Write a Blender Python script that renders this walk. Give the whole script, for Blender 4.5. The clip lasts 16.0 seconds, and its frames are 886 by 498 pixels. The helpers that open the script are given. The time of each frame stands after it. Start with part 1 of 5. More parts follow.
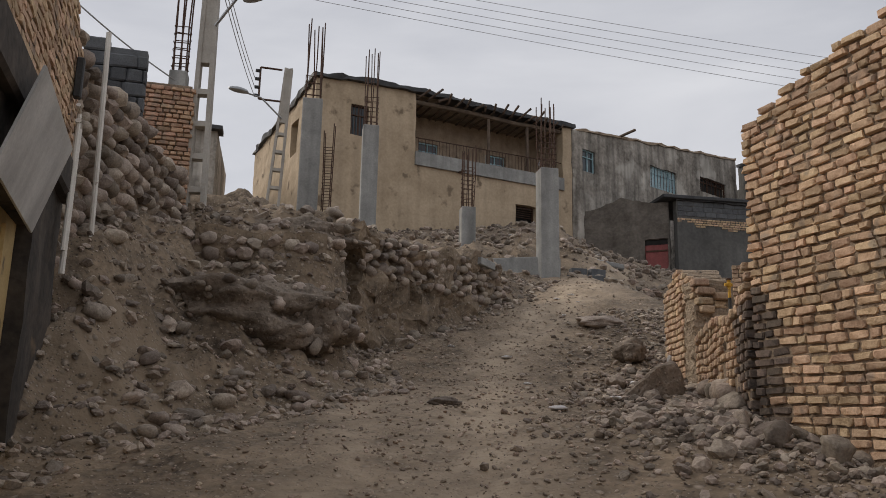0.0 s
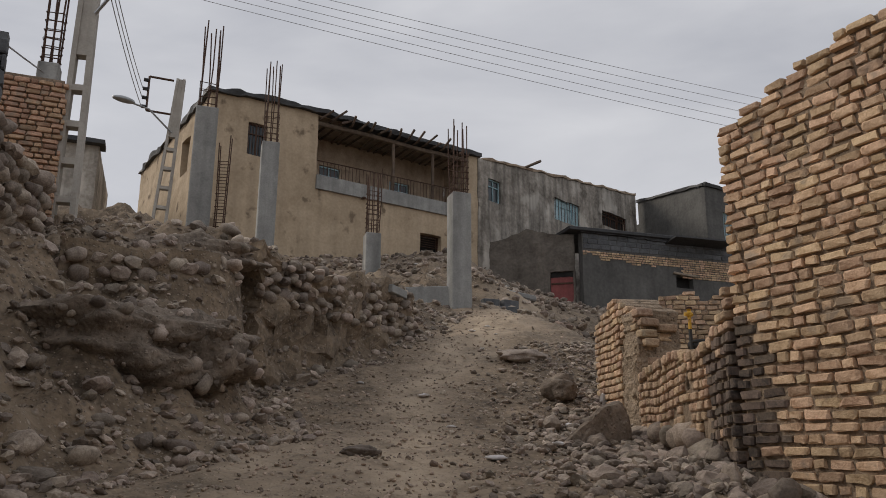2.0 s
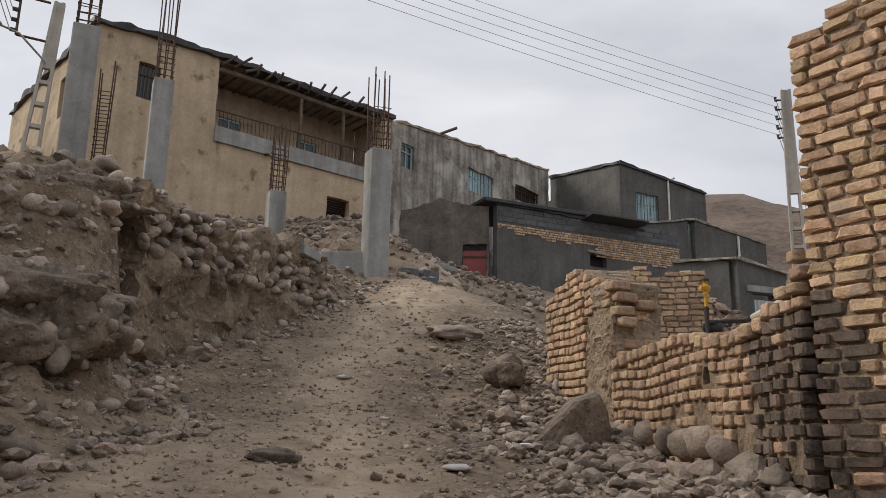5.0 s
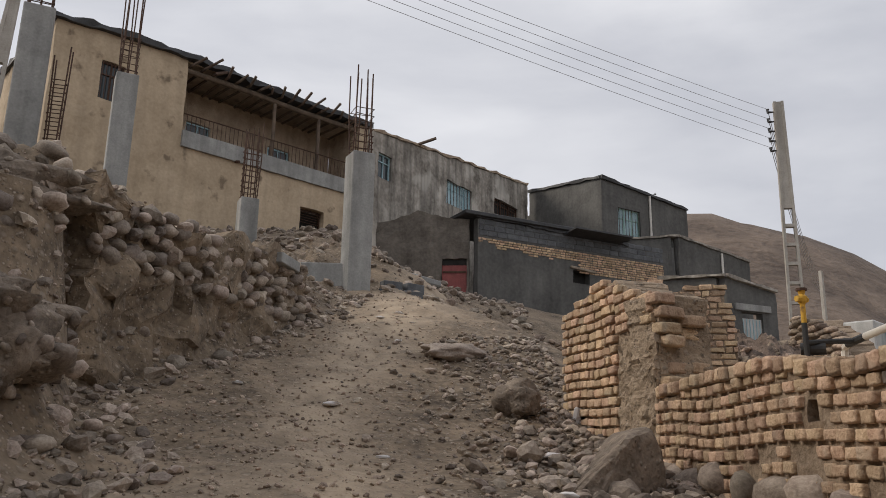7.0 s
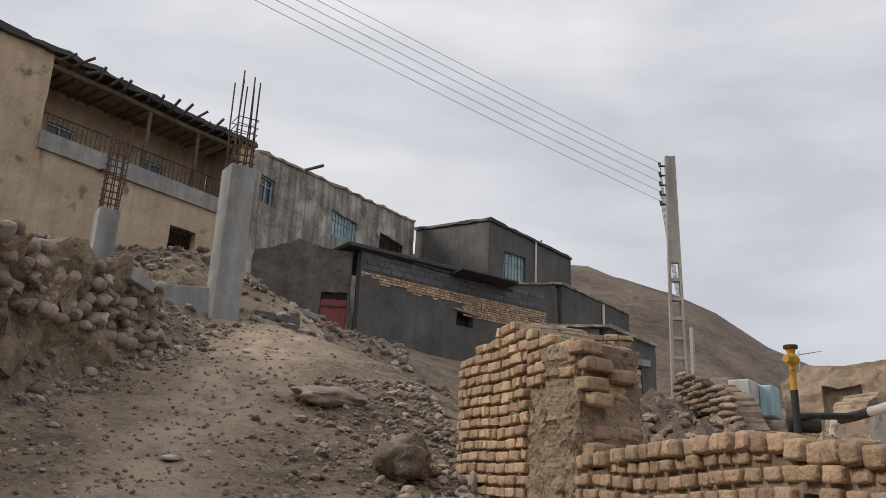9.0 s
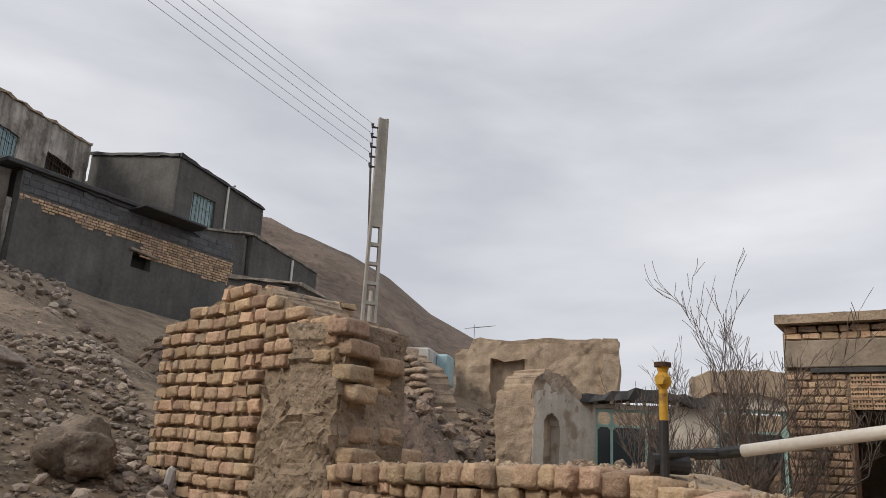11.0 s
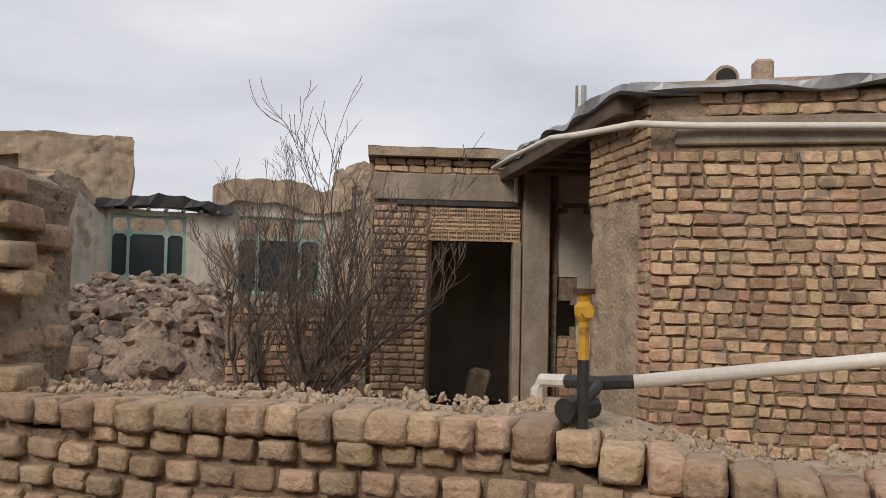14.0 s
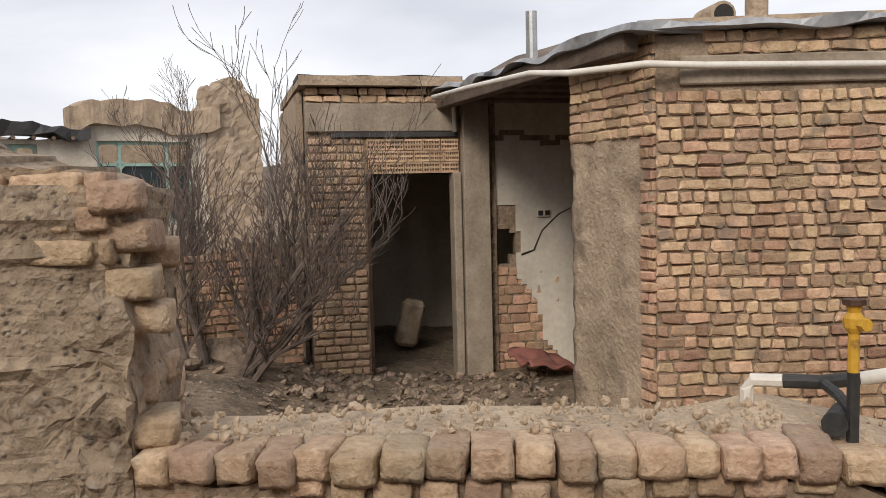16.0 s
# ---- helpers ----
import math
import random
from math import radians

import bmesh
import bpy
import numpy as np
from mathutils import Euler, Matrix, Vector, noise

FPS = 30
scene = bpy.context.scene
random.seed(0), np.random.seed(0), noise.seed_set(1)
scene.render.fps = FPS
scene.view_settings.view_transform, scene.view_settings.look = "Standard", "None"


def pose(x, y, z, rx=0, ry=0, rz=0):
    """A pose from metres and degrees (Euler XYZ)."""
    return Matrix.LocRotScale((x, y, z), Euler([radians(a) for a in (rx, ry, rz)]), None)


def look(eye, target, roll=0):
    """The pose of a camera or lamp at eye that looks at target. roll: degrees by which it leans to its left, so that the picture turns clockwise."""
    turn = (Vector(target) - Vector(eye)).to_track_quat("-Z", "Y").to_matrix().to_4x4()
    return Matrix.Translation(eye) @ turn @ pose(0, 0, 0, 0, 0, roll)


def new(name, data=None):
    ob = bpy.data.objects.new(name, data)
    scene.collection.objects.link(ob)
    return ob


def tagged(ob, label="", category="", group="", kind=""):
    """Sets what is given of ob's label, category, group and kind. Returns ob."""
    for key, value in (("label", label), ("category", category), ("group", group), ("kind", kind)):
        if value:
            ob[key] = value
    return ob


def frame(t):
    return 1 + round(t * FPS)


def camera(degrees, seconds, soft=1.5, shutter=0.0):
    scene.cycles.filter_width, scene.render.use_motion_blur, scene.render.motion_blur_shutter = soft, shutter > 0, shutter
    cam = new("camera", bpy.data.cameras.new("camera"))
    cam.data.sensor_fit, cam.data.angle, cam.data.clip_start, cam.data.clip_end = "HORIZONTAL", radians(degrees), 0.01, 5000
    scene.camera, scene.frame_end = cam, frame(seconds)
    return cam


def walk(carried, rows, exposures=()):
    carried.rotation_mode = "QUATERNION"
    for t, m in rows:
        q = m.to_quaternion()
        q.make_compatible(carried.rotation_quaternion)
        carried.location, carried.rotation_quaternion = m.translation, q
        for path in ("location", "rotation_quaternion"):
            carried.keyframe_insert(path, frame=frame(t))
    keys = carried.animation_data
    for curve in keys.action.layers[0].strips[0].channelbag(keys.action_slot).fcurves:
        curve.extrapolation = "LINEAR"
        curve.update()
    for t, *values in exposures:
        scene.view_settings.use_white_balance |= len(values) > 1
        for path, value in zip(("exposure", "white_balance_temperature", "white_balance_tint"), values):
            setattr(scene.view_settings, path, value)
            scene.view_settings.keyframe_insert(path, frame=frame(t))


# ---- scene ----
cam = camera(56.7, 16.0, soft=0.9)
PATH = [
    (0, (0.558, 0.905, 1.752), (0.478, 2.855, 2.189), 1.1),
    (0.5, (0.442, 1.224, 1.805), (0.459, 3.172, 2.256), 1.6),
    (1, (0.375, 1.533, 1.836), (0.478, 3.476, 2.298), 0.0),
    (1.5, (0.34, 1.852, 1.894), (0.45, 3.787, 2.387), -0.5),
    (2, (0.284, 2.2, 1.925), (0.458, 4.124, 2.443), 0.3),
    (2.5, (0.243, 2.502, 1.963), (0.537, 4.423, 2.436), -0.8),
    (3, (0.266, 2.832, 1.992), (0.567, 4.766, 2.404), -1.2),
    (3.5, (0.238, 3.124, 2.007), (0.538, 5.063, 2.395), 0.4),
    (4, (0.174, 3.448, 2.084), (0.54, 5.374, 2.475), 1.2),
    (4.5, (0.112, 3.766, 2.101), (0.509, 5.679, 2.532), 0.8),
    (4.7, (0.103, 3.892, 2.134), (0.511, 5.797, 2.584), 0.9),
    (6.8, (-0.015, 5.158, 2.307), (0.477, 7.036, 2.787), 0.8),
    (7, (0.026, 5.34, 2.351), (0.522, 7.211, 2.854), 1.0),
    (7.5, (0.083, 5.605, 2.434), (0.634, 7.435, 3.025), 0.1),
    (8, (0.208, 5.957, 2.499), (0.803, 7.767, 3.107), 0.3),
    (8.2, (0.246, 6.075, 2.518), (0.868, 7.879, 3.116), 0.9),
    (10.3, (0.455, 7.389, 2.769), (1.586, 8.927, 3.365), 2.8),
    (10.5, (0.506, 7.524, 2.815), (1.719, 9.005, 3.393), 2.8),
    (11, (0.542, 7.786, 2.916), (1.94, 9.114, 3.446), 3.0),
    (11.5, (0.615, 8.073, 2.968), (2.124, 9.303, 3.429), 3.2),
    (12, (0.681, 8.302, 3.03), (2.316, 9.389, 3.411), 2.6),
    (12.5, (0.731, 8.553, 3.113), (2.51, 9.424, 3.391), 2.1),
    (13, (0.75, 8.763, 3.153), (2.615, 9.459, 3.342), 3.0),
    (13.5, (0.796, 9.031, 3.221), (2.725, 9.544, 3.351), 2.4),
    (14, (0.82, 9.246, 3.335), (2.8, 9.512, 3.415), 1.2),
    (14.5, (0.837, 9.466, 3.424), (2.836, 9.543, 3.444), 1.4),
    (15, (0.92, 9.732, 3.422), (2.919, 9.738, 3.358), 0.8),
    (15.5, (1.015, 10.05, 3.539), (3.011, 10.01, 3.419), -0.4),
    (16, (1.041, 10.362, 3.645), (3.031, 10.243, 3.494), -1.4),
]

EXPOSURES = [(0, -0.12), (1, -0.02), (1.5, -0.1), (2, -0.25), (2.6, -0.1), (3, 0.12), (3.5, 0.35), (4.5, 0.2), (7, 0.05), (11, 0.05), (13, 0.1), (14.5, 0.03), (15, 0.08), (15.5, 0.28), (16, 0.36)]
walk(cam, [(t, look(eye, target, roll)) for t, eye, target, roll in PATH], EXPOSURES)

# ---- sky and sun: bright overcast ----
SUN_EL, SUN_AZ = 33.0, -68.0
world = bpy.data.worlds.new("overcast_sky")
scene.world = world
world.use_nodes = True
wn, wl = world.node_tree.nodes, world.node_tree.links
wn.clear()
w_out, w_bg = wn.new("ShaderNodeOutputWorld"), wn.new("ShaderNodeBackground")
w_sky = wn.new("ShaderNodeTexSky")
w_sky.sky_type, w_sky.sun_disc = "NISHITA", False
w_sky.sun_elevation, w_sky.sun_rotation = radians(SUN_EL), radians(SUN_AZ)
w_co, w_map = wn.new("ShaderNodeTexCoord"), wn.new("ShaderNodeMapping")
w_map.inputs["Scale"].default_value = (1.0, 1.0, 3.2)
w_noise = wn.new("ShaderNodeTexNoise")
w_noise.inputs["Scale"].default_value, w_noise.inputs["Detail"].default_value = 2.2, 6.0
w_noise.inputs["Roughness"].default_value, w_noise.inputs["Distortion"].default_value = 0.5, 0.3
w_ramp = wn.new("ShaderNodeValToRGB")
w_ramp.color_ramp.elements[0].position, w_ramp.color_ramp.elements[0].color = 0.32, (0.57, 0.58, 0.63, 1)
w_ramp.color_ramp.elements[1].position, w_ramp.color_ramp.elements[1].color = 0.68, (0.84, 0.84, 0.87, 1)
w_mul, w_mix = wn.new("ShaderNodeMix"), wn.new("ShaderNodeMix")
w_mul.data_type = w_mix.data_type = "RGBA"
w_mul.blend_type = "MULTIPLY"
w_mul.inputs[0].default_value = 1.0
w_mul.inputs[7].default_value = (0.1, 0.1, 0.1, 1)
w_mix.inputs[0].default_value = 0.92
wl.new(w_co.outputs["Generated"], w_map.inputs["Vector"])
wl.new(w_map.outputs[0], w_noise.inputs["Vector"])
wl.new(w_noise.outputs[0], w_ramp.inputs[0])
wl.new(w_sky.outputs[0], w_mul.inputs[6])
wl.new(w_mul.outputs[2], w_mix.inputs[6])
wl.new(w_ramp.outputs[0], w_mix.inputs[7])
wl.new(w_mix.outputs[2], w_bg.inputs[0])
w_bg.inputs[1].default_value = 1.0
wl.new(w_bg.outputs[0], w_out.inputs[0])
sun = new("sun", bpy.data.lights.new("sun", "SUN"))
sun.data.energy, sun.data.angle, sun.data.color = 1.9, radians(20), (1.0, 0.9, 0.78)
sun_dir = Vector((math.sin(radians(SUN_AZ)) * math.cos(radians(SUN_EL)), math.cos(radians(SUN_AZ)) * math.cos(radians(SUN_EL)), math.sin(radians(SUN_EL))))
sun.matrix_world = look(sun_dir * 60, (0, 0, 0))


# ---- materials ----
def mat(name, dark, light, scale=3.0, rough=0.9, bump=0.3, fine=40.0, vary=0.0, metal=0.0, streak=0.0, blotch=None, bump_dist=0.02, worn=None, grit=()):
    """Two scales of noise between two colours, relief, and optional per-object variation, run-off streaks and blotches."""
    m = bpy.data.materials.new(name)
    m.use_nodes = True
    n, l = m.node_tree.nodes, m.node_tree.links
    b = n["Principled BSDF"]
    b.inputs["Roughness"].default_value, b.inputs["Metallic"].default_value = rough, metal
    geo = n.new("ShaderNodeNewGeometry")
    big, small = n.new("ShaderNodeTexNoise"), n.new("ShaderNodeTexNoise")
    big.inputs["Scale"].default_value, big.inputs["Detail"].default_value, big.inputs["Roughness"].default_value = scale, 7.0, 0.62
    small.inputs["Scale"].default_value, small.inputs["Detail"].default_value = fine, 5.0
    l.new(geo.outputs["Position"], big.inputs["Vector"])
    l.new(geo.outputs["Position"], small.inputs["Vector"])
    mixf = n.new("ShaderNodeMath")
    mixf.operation = "MULTIPLY_ADD"
    mixf.inputs[1].default_value = 0.35
    l.new(small.outputs[0], mixf.inputs[0])
    half = n.new("ShaderNodeMath")
    half.operation = "MULTIPLY"
    half.inputs[1].default_value = 0.65
    l.new(big.outputs[0], half.inputs[0])
    l.new(half.outputs[0], mixf.inputs[2])
    ramp = n.new("ShaderNodeValToRGB")
    ramp.color_ramp.elements[0].position, ramp.color_ramp.elements[1].position = 0.34, 0.66
    ramp.color_ramp.elements[0].color, ramp.color_ramp.elements[1].color = (*dark, 1), (*light, 1)
    l.new(mixf.outputs[0], ramp.inputs[0])
    col = ramp.outputs[0]
    if blotch:
        spots = n.new("ShaderNodeTexNoise")
        spots.inputs["Scale"].default_value, spots.inputs["Detail"].default_value = blotch[1], 8.0
        l.new(geo.outputs["Position"], spots.inputs["Vector"])
        r2 = n.new("ShaderNodeValToRGB")
        r2.color_ramp.elements[0].position, r2.color_ramp.elements[1].position = blotch[2], blotch[2] + 0.08
        l.new(spots.outputs[0], r2.inputs[0])
        mx = n.new("ShaderNodeMix")
        mx.data_type = "RGBA"
        l.new(r2.outputs[0], mx.inputs[0])
        l.new(col, mx.inputs[6])
        mx.inputs[7].default_value = (*blotch[0], 1)
        col = mx.outputs[2]
    relief = mixf.outputs[0]
    for size, share in grit:
        cell, rgb, pick, edge, both, tone, mx, lift = (n.new("ShaderNode" + k) for k in ("TexVoronoi", "SeparateColor", "MapRange", "MapRange", "Math", "ValToRGB", "Mix", "Math"))
        cell.inputs["Scale"].default_value = size
        l.new(geo.outputs["Position"], cell.inputs["Vector"])
        l.new(cell.outputs["Color"], rgb.inputs[0])
        pick.inputs[1].default_value, pick.inputs[2].default_value = 1 - share, 1.02 - share
        l.new(rgb.outputs[0], pick.inputs[0])
        edge.inputs[1].default_value, edge.inputs[2].default_value, edge.inputs[3].default_value, edge.inputs[4].default_value = 0.12, 0.5, 1.0, 0.0
        l.new(cell.outputs["Distance"], edge.inputs[0])
        both.operation = "MULTIPLY"
        l.new(pick.outputs[0], both.inputs[0])
        l.new(edge.outputs[0], both.inputs[1])
        tone.color_ramp.elements[0].color, tone.color_ramp.elements[1].color = (0.06, 0.046, 0.036, 1), (0.42, 0.345, 0.27, 1)
        l.new(rgb.outputs[1], tone.inputs[0])
        mx.data_type = "RGBA"
        l.new(both.outputs[0], mx.inputs[0])
        l.new(col, mx.inputs[6])
        l.new(tone.outputs[0], mx.inputs[7])
        col = mx.outputs[2]
        lift.operation = "MULTIPLY_ADD"
        lift.inputs[1].default_value = 5.0 / size
        l.new(both.outputs[0], lift.inputs[0])
        l.new(relief, lift.inputs[2])
        relief = lift.outputs[0]
    if worn:
        at, mx = n.new("ShaderNodeAttribute"), n.new("ShaderNodeMix")
        at.attribute_name, mx.data_type = "track", "RGBA"
        l.new(at.outputs["Fac"], mx.inputs[0])
        l.new(col, mx.inputs[6])
        mx.inputs[7].default_value = (*worn, 1)
        col = mx.outputs[2]
    if streak:
        mp, st = n.new("ShaderNodeMapping"), n.new("ShaderNodeTexNoise")
        mp.inputs["Scale"].default_value = (2.2, 2.2, 0.18)
        st.inputs["Scale"].default_value, st.inputs["Detail"].default_value = 1.6, 5.0
        l.new(geo.outputs["Position"], mp.inputs["Vector"])
        l.new(mp.outputs[0], st.inputs["Vector"])
        r3 = n.new("ShaderNodeMapRange")
        r3.inputs[1].default_value, r3.inputs[2].default_value = 0.35, 0.7
        r3.inputs[3].default_value, r3.inputs[4].default_value = 1.0 + streak * 0.4, 1.0 - streak
        l.new(st.outputs[0], r3.inputs[0])
        hs = n.new("ShaderNodeHueSaturation")
        l.new(r3.outputs[0], hs.inputs["Value"])
        l.new(col, hs.inputs["Color"])
        col = hs.outputs[0]
    if vary:
        info, isl, ad = n.new("ShaderNodeObjectInfo"), n.new("ShaderNodeNewGeometry"), n.new("ShaderNodeMath")
        ad.operation = "ADD"
        l.new(info.outputs["Random"], ad.inputs[0])
        l.new(isl.outputs["Random Per Island"], ad.inputs[1])
        fr = n.new("ShaderNodeMath")
        fr.operation = "FRACT"
        l.new(ad.outputs[0], fr.inputs[0])
        mr = n.new("ShaderNodeMapRange")
        mr.inputs[3].default_value, mr.inputs[4].default_value = 1.0 - vary, 1.0 + vary
        l.new(fr.outputs[0], mr.inputs[0])
        hs = n.new("ShaderNodeHueSaturation")
        l.new(mr.outputs[0], hs.inputs["Value"])
        f2 = n.new("ShaderNodeMath")
        f2.operation = "MULTIPLY_ADD"
        f2.inputs[1].default_value, f2.inputs[2].default_value = 0.022, 0.483
        f3 = n.new("ShaderNodeMath")
        f3.operation = "FRACT"
        f4 = n.new("ShaderNodeMath")
        f4.operation = "MULTIPLY"
        f4.inputs[1].default_value = 7.31
        l.new(fr.outputs[0], f4.inputs[0])
        l.new(f4.outputs[0], f3.inputs[0])
        l.new(f3.outputs[0], f2.inputs[0])
        l.new(f2.outputs[0], hs.inputs["Hue"])
        l.new(col, hs.inputs["Color"])
        col = hs.outputs[0]
    l.new(col, b.inputs["Base Color"])
    if bump:
        bp = n.new("ShaderNodeBump")
        bp.inputs["Strength"].default_value, bp.inputs["Distance"].default_value = bump, bump_dist
        l.new(relief, bp.inputs["Height"])
        l.new(bp.outputs[0], b.inputs["Normal"])
    return m


M_SOIL = mat("soil", (0.055, 0.040, 0.027), (0.32, 0.242, 0.165), 1.6, 0.95, 1.0, 14.0, blotch=((0.25, 0.19, 0.13), 0.3, 0.57), bump_dist=0.05, worn=(0.42, 0.33, 0.235), grit=((13.0, 0.22), (34.0, 0.35)))
M_RUBBLE = mat("dusty_brown_rubble", (0.12, 0.09, 0.065), (0.40, 0.31, 0.225), 5.0, 0.96, 1.0, 30.0, vary=0.4, bump_dist=0.05, grit=((6.0, 0.3), (17.0, 0.35)))
M_ROUGHMUD = mat("rough_mud_plaster", (0.19, 0.142, 0.098), (0.43, 0.335, 0.24), 7.0, 0.97, 1.0, 30.0, bump_dist=0.06, blotch=((0.20, 0.15, 0.105), 4.0, 0.57), grit=((20.0, 0.15), (48.0, 0.25)))
M_CURTAIN = mat("pale_blue_curtain", (0.30, 0.46, 0.50), (0.55, 0.70, 0.74), 6.0, 0.8, 0.2, 40.0, streak=0.4)
M_MUDREND = mat("dark_mud_render", (0.085, 0.073, 0.06), (0.19, 0.165, 0.14), 1.2, 0.95, 0.8, 10.0, streak=0.2, bump_dist=0.05)
M_OLDWHITE = mat("stained_gypsum_plaster", (0.42, 0.37, 0.30), (0.64, 0.585, 0.50), 1.3, 0.88, 0.4, 18.0, streak=0.2, blotch=((0.34, 0.265, 0.19), 1.1, 0.57))
M_HILL = mat("hill_soil", (0.075, 0.053, 0.040), (0.22, 0.165, 0.125), 0.09, 0.95, 1.0, 0.8, bump_dist=1.6)
M_STONE = mat("field_stone", (0.15, 0.118, 0.09), (0.42, 0.355, 0.285), 7.0, 0.9, 0.8, 50.0, vary=0.5)
M_GRAVEL = mat("pale_gravel", (0.19, 0.148, 0.108), (0.46, 0.37, 0.28), 9.0, 0.95, 0.5, 60.0, vary=0.4)
M_ROCK = mat("conglomerate_rock", (0.08, 0.062, 0.047), (0.33, 0.265, 0.205), 3.0, 0.95, 1.0, 22.0, bump_dist=0.06, grit=((28.0, 0.25),))
M_SOOT = mat("sooted_render", (0.018, 0.016, 0.014), (0.11, 0.088, 0.07), 1.6, 0.93, 0.8, 14.0, streak=0.4, blotch=((0.26, 0.18, 0.11), 1.7, 0.66))
M_BRICK = mat("yellow_brick", (0.38, 0.255, 0.15), (0.62, 0.46, 0.30), 14.0, 0.9, 1.0, 60.0, vary=0.3, blotch=((0.32, 0.245, 0.175), 5.0, 0.6))
M_BRICK_RED = mat("pink_brick", (0.33, 0.20, 0.12), (0.56, 0.385, 0.255), 14.0, 0.9, 1.0, 60.0, vary=0.3, blotch=((0.34, 0.25, 0.175), 5.0, 0.58))
M_BRICK_DUST = mat("dusty_mud_brick", (0.33, 0.22, 0.135), (0.60, 0.45, 0.305), 14.0, 0.95, 1.0, 55.0, vary=0.25, bump_dist=0.03, blotch=((0.45, 0.35, 0.245), 5.0, 0.58))
M_BRICK_DARK = mat("sooty_brick", (0.035, 0.03, 0.027), (0.21, 0.16, 0.12), 7.0, 0.9, 0.6, 60.0, vary=0.3)
M_MORTAR = mat("mud_mortar", (0.15, 0.108, 0.073), (0.37, 0.285, 0.205), 6.0, 0.97, 1.0, 38.0, bump_dist=0.05)
M_DUST = mat("crumbled_pale_mortar", (0.36, 0.275, 0.19), (0.60, 0.475, 0.345), 8.0, 0.97, 1.0, 45.0, bump_dist=0.05)
M_ADOBE = mat("mud_plaster", (0.28, 0.21, 0.148), (0.49, 0.385, 0.28), 4.0, 0.96, 1.0, 30.0, streak=0.15, bump_dist=0.05, blotch=((0.24, 0.185, 0.135), 2.5, 0.6))
M_OCHRE = mat("ochre_render", (0.37, 0.285, 0.19), (0.55, 0.435, 0.305), 0.8, 0.93, 0.4, 12.0, streak=0.12, blotch=((0.20, 0.15, 0.10), 1.8, 0.62))
M_GREY = mat("weathered_cement_render", (0.14, 0.122, 0.10), (0.46, 0.42, 0.365), 1.1, 0.93, 0.8, 8.0, streak=0.55, blotch=((0.50, 0.465, 0.41), 0.9, 0.56))
M_DKGREY = mat("dark_cement_render", (0.072, 0.07, 0.066), (0.15, 0.145, 0.135), 0.8, 0.92, 0.4, 9.0, streak=0.2)
M_CONC = mat("raw_concrete", (0.22, 0.22, 0.21), (0.37, 0.365, 0.345), 2.5, 0.85, 0.3, 30.0, streak=0.35)
M_OLDCONC = mat("stained_old_concrete", (0.22, 0.175, 0.13), (0.40, 0.335, 0.265), 3.0, 0.9, 0.6, 30.0, streak=0.2)
M_POLE = mat("pole_concrete", (0.33, 0.30, 0.26), (0.48, 0.45, 0.40), 3.0, 0.85, 0.25, 30.0, streak=0.2)
M_BLOCK = mat("cement_block", (0.07, 0.072, 0.078), (0.14, 0.145, 0.15), 5.0, 0.92, 0.6, 60.0, vary=0.2)
M_WHITE = mat("gypsum_plaster", (0.48, 0.43, 0.36), (0.68, 0.63, 0.55), 1.3, 0.85, 0.3, 18.0, streak=0.12)
M_WOOD = mat("weathered_timber", (0.07, 0.05, 0.037), (0.19, 0.14, 0.10), 5.0, 0.85, 0.5, 60.0, vary=0.2)
M_RUST = mat("rusty_steel", (0.05, 0.028, 0.02), (0.13, 0.07, 0.045), 14.0, 0.75, 0.3, 80.0, metal=0.4)
# Near-black colour that paints the unlit dark inside openings, holes and cracks.
M_DARK = mat("dark_interior", (0.012, 0.011, 0.010), (0.03, 0.027, 0.024), 3.0, 0.9, 0.0)
M_BLACKTAR = mat("bitumen_felt", (0.02, 0.02, 0.021), (0.06, 0.06, 0.062), 4.0, 0.6, 0.4, 25.0)
M_FOIL = mat("silver_roof_felt", (0.22, 0.225, 0.235), (0.48, 0.49, 0.51), 4.0, 0.5, 0.7, 12.0, metal=0.3, blotch=((0.05, 0.05, 0.052), 3.0, 0.60))
M_PIPEWHITE = mat("white_painted_pipe", (0.60, 0.56, 0.50), (0.78, 0.75, 0.69), 5.0, 0.55, 0.1, 60.0, blotch=((0.25, 0.15, 0.09), 9.0, 0.70))
M_YELLOW = mat("yellow_gas_paint", (0.50, 0.27, 0.02), (0.68, 0.40, 0.05), 8.0, 0.6, 0.2, 60.0, blotch=((0.16, 0.08, 0.04), 12.0, 0.62))
M_BLACKWRAP = mat("black_tape", (0.018, 0.018, 0.018), (0.04, 0.04, 0.04), 10.0, 0.6, 0.3)
M_TEAL = mat("pale_green_paint", (0.22, 0.36, 0.31), (0.36, 0.52, 0.46), 3.0, 0.6, 0.2, 40.0)
M_BLUEWIN = mat("pale_blue_paint", (0.26, 0.42, 0.47), (0.42, 0.58, 0.62), 3.0, 0.6, 0.1, streak=0.2)
M_REDDOOR = mat("faded_red_paint", (0.17, 0.035, 0.032), (0.30, 0.075, 0.065), 3.0, 0.6, 0.2, streak=0.35)
M_YDOOR = mat("worn_yellow_paint", (0.42, 0.29, 0.12), (0.60, 0.45, 0.22), 2.0, 0.6, 0.2, blotch=((0.09, 0.06, 0.04), 3.0, 0.62))
M_METAL = mat("galvanised_steel", (0.30, 0.31, 0.32), (0.48, 0.49, 0.50), 6.0, 0.45, 0.1, metal=0.7)
